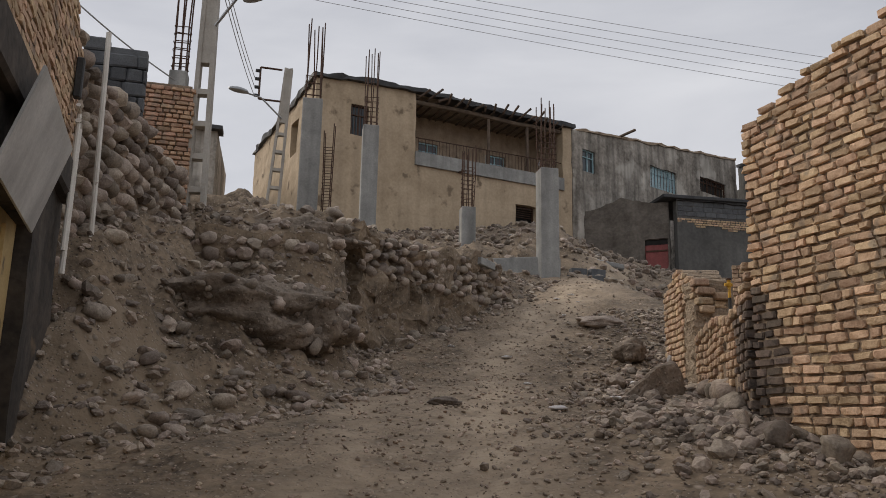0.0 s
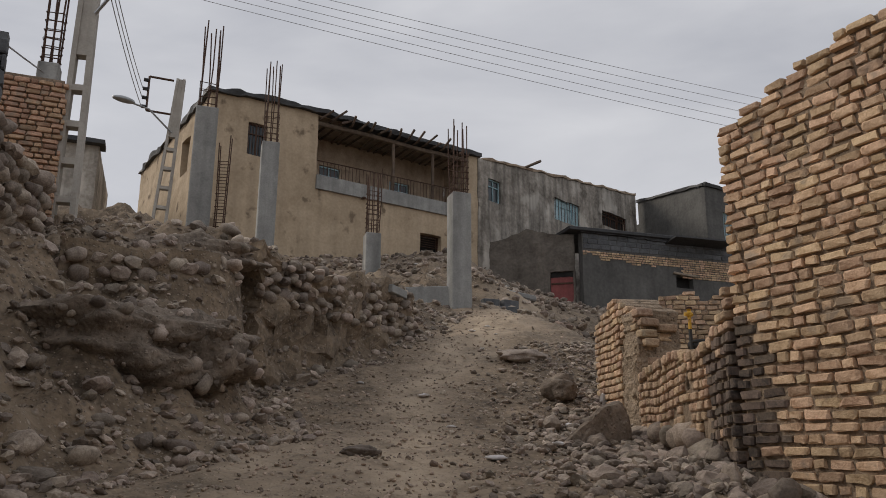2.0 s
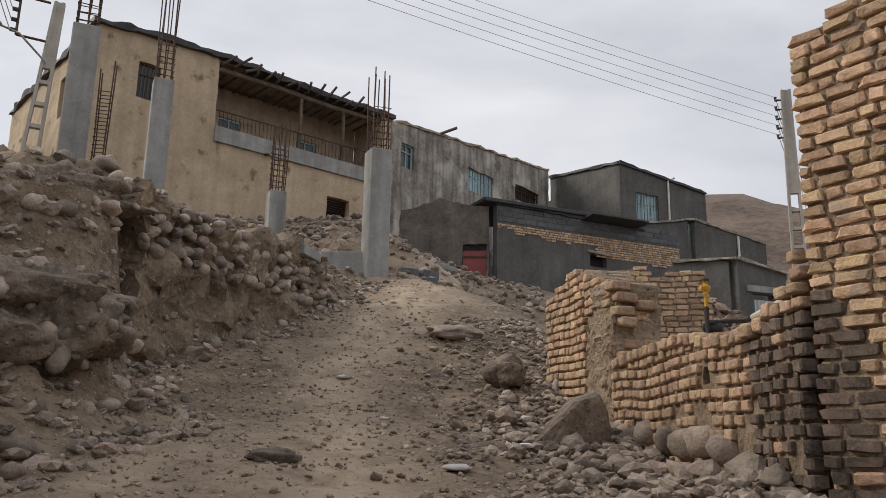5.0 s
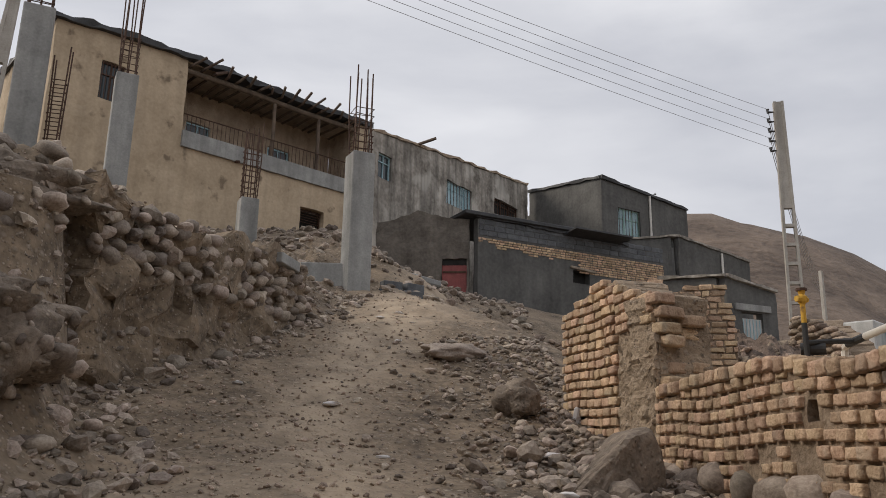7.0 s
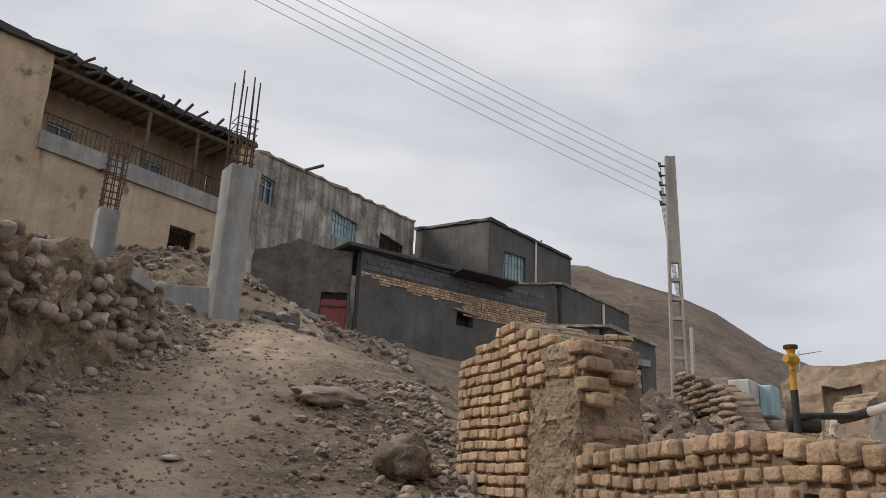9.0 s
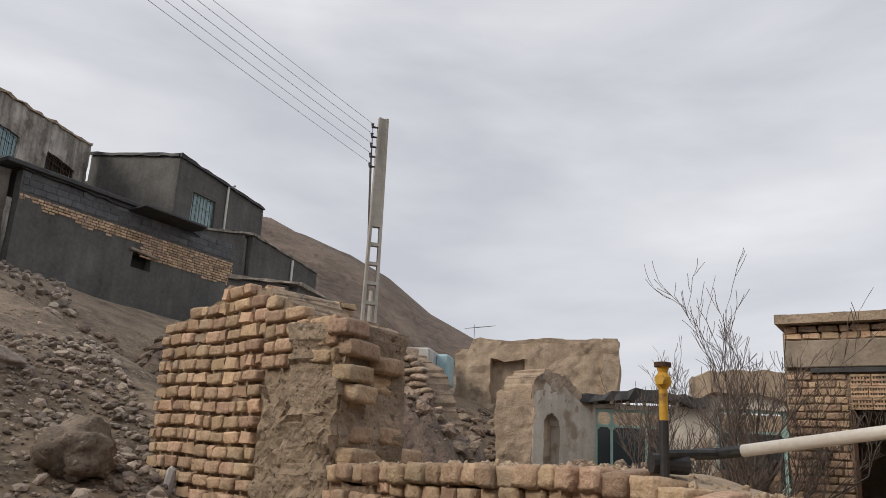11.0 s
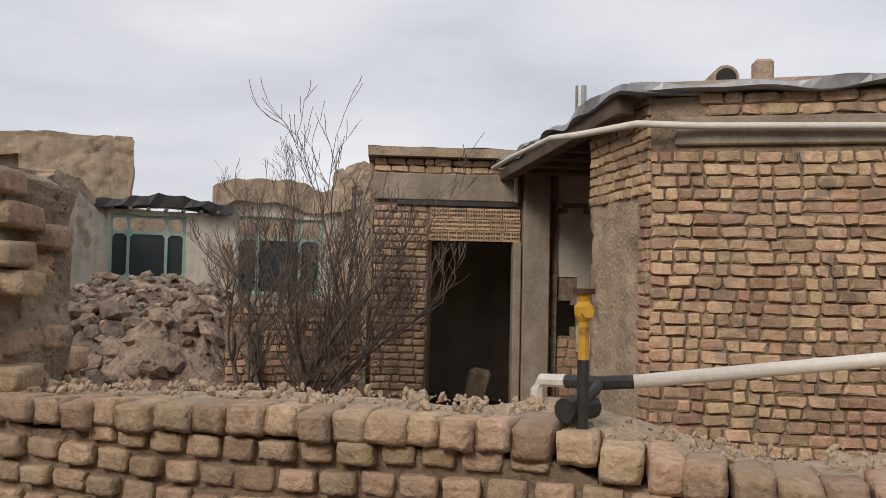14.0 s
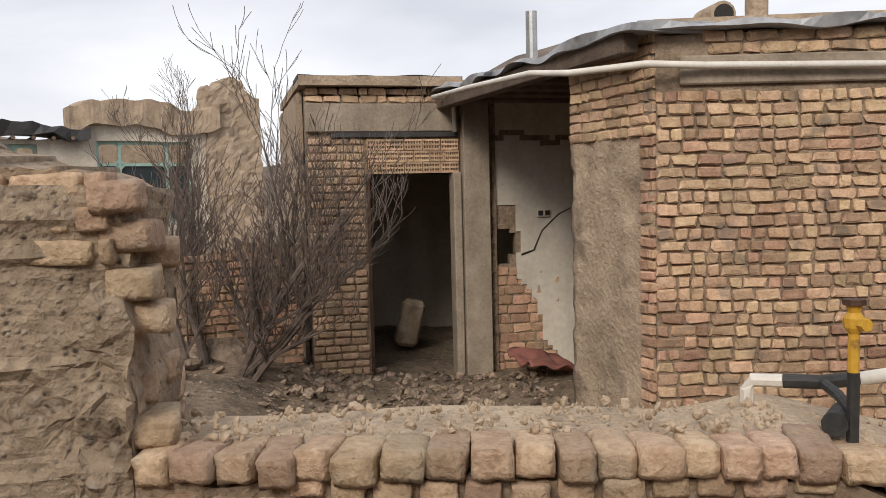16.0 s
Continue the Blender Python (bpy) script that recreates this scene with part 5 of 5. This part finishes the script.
# ---- bare tree in the yard ----
def bare_tree(base, height, seed, stems=6, spread=0.5, label="leafless many-stemmed tree with thin twigs in the yard"):
    rnd = random.Random(seed)
    ob = thing("bare_tree", label, "tree", base)
    trunk, twigs = bmesh.new(), bmesh.new()

    def grow(p, d, length, r, depth):
        pts, rs, q = [p], [r], p.copy()
        n = 4
        for k in range(n):
            d = (d + Vector((rnd.uniform(-.22, .22), rnd.uniform(-.22, .22), rnd.uniform(-.04, .16)))).normalized()
            q = q + d * length / n
            pts.append(q.copy())
            rs.append(max(0.003, r * (1 - 0.55 * (k + 1) / n)))
        tube(pts, rs, 6 if depth == 0 else 4, trunk if depth < 2 else twigs)
        if depth < 4 and length > 0.12:
            for _ in range(rnd.randint(4, 5) if depth < 3 else 3):
                k = rnd.randint(1, n)
                nd = (d + Vector((rnd.uniform(-1, 1), rnd.uniform(-1, 1), rnd.uniform(-0.2, 0.65))) * 0.8).normalized()
                grow(pts[k], nd, length * rnd.uniform(0.45, 0.68), rs[k] * 0.62, depth + 1)
    for s in range(stems):
        a = s * math.tau / stems + rnd.uniform(-.3, .3)
        grow(Vector(base) + Vector((math.cos(a), math.sin(a), 0)) * 0.1, Vector((math.cos(a) * spread, math.sin(a) * spread, 1)).normalized(), height * rnd.uniform(0.42, 0.6), rnd.uniform(0.035, 0.06), 0)
    part("trunk", trunk, M_BARK, ob)
    part("crown", twigs, M_BARK, ob)


bare_tree((8.95, 12.0, 1.5), 3.2, 4, 8, 0.6)
bare_tree((13.2, 13.4, 1.9), 2.9, 12, 3, 0.15, "thin leafless sapling rising behind the house")

# ---- left of the lane ----
E1 = Line((-1.5, 2.9), (-3.4, 8.35))
lb = thing("brick_shop", "soot-stained brick building with a worn yellow door", "building", (-3.3, 5, 0))
shop_top = lambda u: 5.4 + 0.5 * sstep(0.2, 0.9, E1.length - u) + 0.06 * noise.noise(Vector((math.floor(u * 6), 0, 0)))
part("wall", wall_mesh(E1, 0.35, -0.5, lambda u: shop_top(u) - 0.04, [(0.3, 4.5, -0.5, 3.3)], 0.15, 0.02), M_SOOT, lb)
lay_bricks(E1, 4.2, shop_top, lb, bricks_y, 0.21, 0.08, 0.014, 2.0, E1.length, 0.012, 61, 300, depth=0.07, near=lambda b: -b[0])
part("lintel", box(E1.stand(2.95, 4.0, 0.03), 5.6, 0.14, 0.36, 0.03), M_SOOT, lb)
for k in range(4):
    dd = part("door_panel", box(E1.stand(4.02 - k * 0.97, 1.5, -0.15), 0.93, 0.06, 3.6), M_YDOOR, lb, "worn yellow sheet-metal door panel")
    part("door_bead", box(E1.stand(4.02 - k * 0.97, 1.5, -0.105), 0.05, 0.03, 3.4), M_YDOOR, dd)
part("awning_sheet", box(E1.stand(3.55, 3.6, 0.14) @ pose(0, 0, 0, 16, 4), 1.4, 0.02, 0.75), M_SHEET, lb)
part("junction_box", box(E1.stand(5.35, 4.95, 0.07), 0.09, 0.07, 0.4, 0.01), M_BLACKWRAP, lb)
part("end_wall", wall_mesh(Line((-3.42, 8.36), (-8, 8.6)), 0.3, 0, 5.4, (), 0.4, 0.03), M_MORTAR, lb)
for dx, z0, z1, r in ((0.0, 3.3, 4.62, 0.022), (0.09, 3.1, 4.5, 0.028)):
    part("white_pipe", tube([E1.at(5.4 + dx, z0, 0.1), E1.at(5.42 + dx, z1, 0.1), E1.at(5.3 + dx, z1 + 0.05, 0.1)], r, 8), M_PIPEWHITE, lb)
solo("white_pole", tube([(-3.55, 9.3, 3.4), (-3.52, 9.1, 6.0)], 0.03, 8), M_PIPEWHITE, "slim white pole standing against the rubble wall", "pole")

ret = thing("retaining_wall", "retaining wall of rounded stones set in mud", "stone wall", (-4.2, 11, 3), kind="structure")
RT = Line((-3.75, 8.6), (-4.0, 12.9))
part("core", wall_mesh(RT, 0.8, 2.5, lambda u: 5.75 - 0.1 * u, (), 0.2, 0.1, freq=2.5), M_MORTAR, ret)
RT2 = Line((-5.4, 12.9), (-3.95, 13.1))
part("core_end", wall_mesh(RT2, 0.8, 3.5, 5.2, (), 0.2, 0.1), M_MORTAR, ret)
stones = [stone_mesh(k, M_STONE, 2) for k in range(10)]
small = [stone_mesh(40 + k, M_STONE, 1, 0.3, 0.7) for k in range(8)]
shards = [stone_mesh(140 + k, M_STONE, 2, 0.45, 0.75, 0.6) for k in range(10)]
for me in shards:
    me.polygons.foreach_set("use_smooth", [False] * len(me.polygons))


def set_stones(line, z0, z1f, size, parent, seed, name="stone", jit=0.3, limit=400):
    """Rows of rounded stones set in a wall's face."""
    rnd, n, z = random.Random(seed), 0, z0
    while z < z1f(0) + 1:
        u = rnd.uniform(0, size)
        while u < line.length:
            s = size * rnd.uniform(0.65, 1.25)
            if z < z1f(u) and n < limit:
                ob = new(name, rnd.choice(stones if rnd.random() < 0.6 else shards))
                ob.parent, ob.matrix_parent_inverse = parent, Matrix.Translation(parent.location).inverted()
                ob.matrix_basis = line.stand(u, z + rnd.uniform(-jit, jit) * size * 0.5, rnd.uniform(-0.02, 0.06)) @ pose(0, 0, 0, rnd.uniform(0, 40), rnd.uniform(-25, 25), rnd.uniform(0, 360)) @ Matrix.Diagonal((s * 1.05, s * 0.9, s * 0.95, 1))
                n += 1
            u += s * 0.98
        z += size * 0.72


set_stones(RT, 3.0, lambda u: 5.85 - 0.08 * u, 0.26, ret, 71, limit=300)
set_stones(RT2, 4.6, lambda u: 5.15, 0.28, ret, 72, limit=20)
cm = thing("block_wall", "short wall of dark grey cement blocks", "block wall", (-4.3, 10.8, 5.7))
CM = Line((-4.75, 10.9), (-3.95, 11.15))
part("core", box(CM.stand(0.42, 6.2, -0.12), 0.8, 0.16, 1.2), M_BLOCK, cm)
lay_bricks(CM, 5.7, lambda u: 6.92 - 0.1 * (u > 0.55), cm, blk, 0.4, 0.2, 0.012, 0, CM.length, 0.012, 5, 60, depth=0.15, headers=0.3)
CM2 = Line((-4.0, 8.9), (-4.75, 10.9))
part("side_core", box(CM2.stand(1.0, 6.05, -0.12), 2.0, 0.16, 0.95), M_BLOCK, cm)
bp = thing("brick_pier", "red-brown brick pier with a concrete stub on top", "brick pier", (-4.4, 13, 5))
BP = Line((-4.8, 12.77), (-3.95, 13.03))
part("core", box(BP.stand(0.42, 6.05, -0.2), 0.82, 0.34, 2.1), M_MORTAR, bp)
lay_bricks(BP, 5.0, 7.08, bp, bricks_r, 0.2, 0.076, 0.018, 0, BP.length, 0.01, 6, 200, depth=0.08, headers=0.3)
column(-4.35, 13.3, 6.8, 7.45, 0.28, 12, 6, 1.9, 6)
gh = thing("far_grey_house", "plain grey rendered house with a dark roof edge", "house", (-9.5, 28, 8))
GH = Line((-12.5, 27.0), (-8.6, 28.0))
part("front_wall", wall_mesh(GH, 0.3, 6, 12.0, [(1.9, 3.0, 9.9, 11.0)], 0.5, 0.02), M_GREY, gh)
part("side_wall", wall_mesh(Line((-8.6, 28.02), (-9.8, 33)), 0.3, 6, 12.0, (), 0.5, 0.02, u0=0.01), M_GREY, gh)
part("roof_edge", edge_strip(GH, lambda u: 12.0, 0.3, 0.14, -0.2, 4.2, 0, 0.4, 0.05), M_BLACKTAR, gh)
window_unit("window", GH, 1.9, 3.0, 9.9, 11.0, gh, M_RUST, 6, True, 1)

# ---- stone terraces on the bank ----
tw = thing("dry_stone_wall", "rough dry-stone terrace of rounded stones in the bank", "stone wall", (-2, 12, 4), kind="structure")
T1 = Line((-3.3, 11.75), (-1.55, 12.25))
part("core", wall_mesh(T1, 0.6, 3.4, 4.5, (), 0.15, 0.08, freq=3), M_SOIL, tw)
set_stones(T1, 3.95, lambda u: 4.45, 0.24, tw, 73, limit=60)
tw2 = thing("dry_stone_wall", "dry-stone edge wall of flat and round stones below the concrete frame", "stone wall", (0, 16, 4), kind="structure")
T2 = Line((-1.3, 13.15), (1.05, 16.75))
part("core", wall_mesh(T2, 0.7, 3.0, lambda u: 4.75 + 0.05 * u, (), 0.12, 0.2, freq=2.2), M_SOIL, tw2)
set_stones(T2, 4.2, lambda u: 4.74 + 0.05 * u, 0.2, tw2, 74, jit=0.7, limit=120)
part("block", box(T2.stand(3.6, 4.88, 0.06) @ pose(0, 0, 0, 0, 4, 0), 0.5, 0.2, 0.14, 0.01), M_CONC, tw2)


def rock(name, x, y, z, s, seed, label, rz=0, tilt=0, material=None, flat=0.75, angular=0.0, rough=0.35, sub=4, cobbles=0):
    me = stone_mesh(seed, material or M_ROCK, sub, rough, flat, angular)
    m = pose(x, y, z, tilt, 0, rz) @ Matrix.Diagonal((*s, 1))
    ob = solo(name, me, M_ROCK, label, "boulder", m=m)
    rnd = random.Random(seed)
    for _ in range(cobbles):
        v = rnd.choice(me.vertices)
        c = rnd.uniform(0.05, 0.2) if rnd.random() < 0.3 else rnd.uniform(0.03, 0.09)
        part("cobble", rnd.choice(stones), M_STONE, ob, m=Matrix.Translation(m @ v.co * 1.0) @ pose(0, 0, 0, rnd.uniform(0, 60), rnd.uniform(0, 60), rnd.uniform(0, 360)) @ Matrix.Diagonal((c * 1.3, c, c, 1)))
    return ob


rock("boulder", -2.2, 10.9, 3.08, (2.4, 1.4, 1.2), 7, "large brown conglomerate boulder jutting from the bank", 10, rough=0.5, sub=5, cobbles=130)
rock("boulder", -1.45, 10.85, 3.0, (0.8, 0.8, 0.95), 13, "brown boulder wedged in the eroded bank", 40, rough=0.5, cobbles=60)
rock("boulder", -2.2, 12.9, 4.6, (2.2, 1.0, 0.7), 17, "flat-topped crust of hard soil on the bank", 10, rough=0.45, cobbles=60)
bm = bmesh.new()
for x, y, z in ((2.02, 10.22, 2.02), (2.1, 10.2, 1.75), (2.58, 10.28, 2.52), (2.84, 10.42, 2.62), (2.95, 10.42, 2.3), (2.92, 10.4, 1.8), (2.4, 10.75, 2.1), (2.75, 10.85, 2.58), (3.0, 10.8, 2.5), (2.98, 10.85, 1.85), (2.35, 10.75, 1.85)):
    bm.verts.new((x, y, z))
bmesh.ops.convex_hull(bm, input=bm.verts[:])
bmesh.ops.bevel(bm, geom=bm.edges[:], offset=0.025, segments=1, affect="EDGES", clamp_overlap=True)
bmesh.ops.triangulate(bm, faces=bm.faces[:])
bmesh.ops.subdivide_edges(bm, edges=[e for e in bm.edges if e.calc_length() > 0.12], cuts=4, use_grid_fill=True)
for v in bm.verts:
    v.co += noise.noise_vector(v.co * 4) * 0.025 + noise.noise_vector(v.co * 13) * 0.012
solo("boulder", bm, M_ROCK, "large tilted angular brown rock beside the wall", "boulder")
rock("boulder", 2.8, 12.9, 2.95, (0.42, 0.38, 0.42), 23, "rounded dark rock in the rubble", 0, 0, None, 0.9)
rock("boulder", 2.65, 14.6, 3.6, (0.85, 0.5, 0.28), 29, "flat pale rock on the slope", 15, 8, M_STONE)
rock("boulder", 1.3, 16.1, 3.95, (0.3, 0.2, 0.1), 31, "small flat pale stone on the track", 0, 5, M_STONE)
rock("boulder", 0.25, 9.75, 2.07, (0.34, 0.2, 0.14), 37, "flat grey stone half sunk in the track", 10, 0, M_STONE)
for k, (x, y, sz) in enumerate(((2.72, 6.95, 0.36), (2.95, 6.55, 0.42), (2.62, 7.45, 0.3), (2.78, 8.0, 0.3), (2.5, 6.9, 0.25), (2.35, 7.3, 0.2), (2.75, 7.15, 0.24))):
    rock("loose_rock", x, y, ground_z(x, y) + sz * 0.25, (sz * 0.6, sz * 0.5, sz * 0.6), 101 + k, "broken angular rock at the foot of the brick wall", k * 47, 15 * (k % 3), M_STONE, 0.85, 0.8, 0.45, 3)
solo("white_shard", box(pose(3.3, 12.66, 2.74, 0, 14, 20), 0.1, 0.05, 0.28, 0.02), M_PLASTIC, "pale broken plastic shard leaning by the pier", "litter")

# ---- scattered stones ----
rub = thing("rubble_heap", "heap of loose grey stones at the foot of the walls", "rubble", (2.4, 9, 2))
rnd = random.Random(77)
n = 0
while n < 290:
    y = rnd.uniform(6.6, 12.6)
    x = (low_wall_x(y) if y > 7.7 else 2.87 + (7.67 - y) * 0.42) - abs(rnd.gauss(0, 0.55)) - 0.05
    if x < 1.2:
        continue
    s = rnd.uniform(0.07, 0.16) * (1.7 if rnd.random() < 0.1 else 1)
    ob = new("stone", rnd.choice(shards))
    ob.parent, ob.matrix_parent_inverse = rub, Matrix.Translation(rub.location).inverted()
    ob.matrix_basis = pose(x, y, ground_z(x, y) + s * 0.22, rnd.uniform(-30, 30), rnd.uniform(-30, 30), rnd.uniform(0, 360)) @ Matrix.Diagonal((s * rnd.uniform(0.9, 1.4), s, s * 0.9, 1))
    n += 1


bank = thing("bank_rubble", "rounded stones sticking out of the eroded bank", "rubble", (-2, 12, 3))
n = 0
while n < 240:
    y = rnd.uniform(7.5, 18)
    x = interp(FOOT, y) - rnd.uniform(-0.2, 3.0)
    s = rnd.uniform(0.08, 0.26)
    ob = new("stone", rnd.choice(stones if rnd.random() < 0.5 else shards))
    ob.parent, ob.matrix_parent_inverse = bank, Matrix.Translation(bank.location).inverted()
    ob.matrix_basis = pose(x, y, ground_z(x, y) + ground_bumps(x, y) + s * 0.12, rnd.uniform(-30, 30), rnd.uniform(-30, 30), rnd.uniform(0, 360)) @ Matrix.Diagonal((s * rnd.uniform(0.9, 1.6), s, s * 0.9, 1))
    n += 1


MOUNDS = []


def heaped(x, y):
    """Ground height with the heaps on it."""
    z = ground_z(x, y) + ground_bumps(x, y)
    for mx, my, rx, ry, h, seed in MOUNDS:
        k = 1 - ((x - mx) / rx) ** 2 - ((y - my) / ry) ** 2
        if k > 0:
            nz = noise.noise(Vector((x * 1.1, y * 1.1, seed))) * 0.2 + noise.noise(Vector((x * 3.3, y * 3.3, seed))) * 0.12
            z = max(z, ground_z(x, y) - 0.25 + (k ** 0.7) * h * (1 + nz) + 0.1 * nz)
    return z


def mound(name, x, y, rx, ry, h, label, seed, material):
    MOUNDS.append((x, y, rx, ry, h, seed))
    bm = bmesh.new()
    bmesh.ops.create_grid(bm, x_segments=90, y_segments=90, size=1.0)
    for v in bm.verts:
        a = v.co.copy()
        k = max(0.0, 1 - a.x ** 2 - a.y ** 2)
        px, py = x + a.x * rx, y + a.y * ry
        nz = noise.noise(Vector((px * 1.1, py * 1.1, seed))) * 0.2 + noise.noise(Vector((px * 3.3, py * 3.3, seed))) * 0.12 + noise.noise(Vector((px * 9, py * 9, seed))) * 0.13
        v.co = Vector((px, py, ground_z(px, py) - 0.25 + (k ** 0.7) * h * (1 + nz) + 0.1 * nz))
    solo(name, bm, material, label, "earth mound", smooth=True)


mound("earth_mound", 16.6, 16.9, 3.6, 2.4, 1.0, "mound of collapsed mud brick in the yard", 3, M_RUBBLE)
mound("earth_mound", 10.6, 20.5, 3.0, 4.5, 2.2, "tall heap of rubble and earth behind the pier", 5, M_RUBBLE)
mound("earth_mound", 12.6, 15.6, 2.2, 2.0, 0.8, "lumpy mound of fallen mud brick near the trees", 6, M_RUBBLE)
mound("earth_mound", 6.9, 15.2, 2.0, 3.0, 0.8, "heap of dusty rubble beside the ruined wall", 8, M_RUBBLE)
mound("earth_mound", 10.9, 13.6, 1.6, 1.3, 1.2, "earth heap under the bare trees", 9, M_RUBBLE)


def scatter(name, label, count, place, smin, smax, seed, material=None, sink=0.2):
    """Loose stones, too many to count, as one mesh; place returns x, y."""
    rnd = random.Random(seed)
    packs = []
    for me in small:
        packs.append((np.array([v.co[:] for v in me.vertices]), [list(p.vertices) for p in me.polygons]))
    vs, fs, base = [], [], 0
    for _ in range(count):
        x, y = place(rnd)
        s = smin + (smax - smin) * rnd.random() ** 3.5
        co, pl = packs[rnd.randrange(len(packs))]
        m = np.array((pose(0, 0, 0, rnd.uniform(-40, 40), rnd.uniform(-40, 40), rnd.uniform(0, 360)) @ Matrix.Diagonal((s * rnd.uniform(0.8, 1.5), s, s * rnd.uniform(0.6, 1), 1))).to_3x3())
        z = heaped(x, y) + s * sink
        vs.append(co @ m.T + np.array((x, y, z)))
        fs += [[base + i for i in p] for p in pl]
        base += len(co)
    solo(name, soup(np.concatenate(vs).tolist(), fs), material or M_STONE, label, "stones", "stuff")


def right_side(r):
    y = r.uniform(5.5, 15.5)
    return (low_wall_x(y) if y > 7.7 else 2.87 + (7.67 - y) * 0.42) - abs(r.gauss(0, 0.8)) - 0.03, y


scatter("rubble_stones", "loose grey rubble and gravel beside the walls", 5200, right_side, 0.02, 0.11, 81)
scatter("track_gravel", "small stones and gravel scattered over the dirt track", 16000, lambda r: (r.gauss(0.2, 1.8), r.uniform(5.0, 20)), 0.006, 0.055, 82, M_GRAVEL, 0.14)
scatter("bank_stones", "stones and clods lying on the eroded bank", 8000, lambda r: (lambda y: (interp(FOOT, y) - r.uniform(-0.5, 3.2), y))(r.uniform(6.5, 19)), 0.015, 0.16, 83, None, 0.1)
scatter("upper_rubble", "builders' rubble on the slope below the houses", 2600, lambda r: (lambda y: (r.uniform(-4.5, 7.5) + (y - 24) * 0.3, y))(r.uniform(19.5, 31.5)), 0.04, 0.3, 84)
scatter("yard_rubble", "broken plaster and stones on the yard floor", 2200, lambda r: (r.uniform(6.8, 10.1), r.uniform(8.7, 11.5)), 0.015, 0.13, 85, M_RUBBLE)
scatter("ruin_rubble", "rubble and earth around the collapsed mud house", 5200, lambda r: (r.uniform(5.0, 20.5), r.uniform(12.0, 24.5)), 0.04, 0.42, 86, M_RUBBLE)


rl = random.Random(91)
for k in range(26):
    x, y = rl.choice(((rl.uniform(-1, 5), rl.uniform(21, 28)), (rl.uniform(-2, 3), rl.uniform(8, 17))))
    s = rl.uniform(0.04, 0.16)
    me = stone_mesh(200 + k, M_PLASTIC, 2, 0.6, 0.35)
    solo("litter", me, M_PLASTIC, "scrap of pale litter on the dirt", "litter", group="litter", m=pose(x, y, ground_z(x, y) + 0.03, 0, 0, k * 40) @ Matrix.Diagonal((s * 1.4, s, s, 1)))

# crumbs of mortar and brick along the wall top
rk = random.Random(95)
cv, cf = [], []
for _ in range(900):
    u = rk.uniform(0.0, 3.2)
    c = 0.006 + 0.03 * rk.random() ** 3
    me = rk.choice(small)
    m = L.stand(u, low_top(u) + 0.012 + c * 0.3, -rk.uniform(0.1, 0.4)) @ pose(0, 0, 0, rk.uniform(0, 90), rk.uniform(0, 90), rk.uniform(0, 360)) @ Matrix.Diagonal((c * 1.4, c, c, 1))
    b = len(cv)
    cv += [m @ v.co for v in me.vertices]
    cf += [[b + i for i in p.vertices] for p in me.polygons]
solo("mortar_crumbs", soup(cv, cf), M_DUST, "crumbled mortar lying along the low wall", "debris", "stuff")
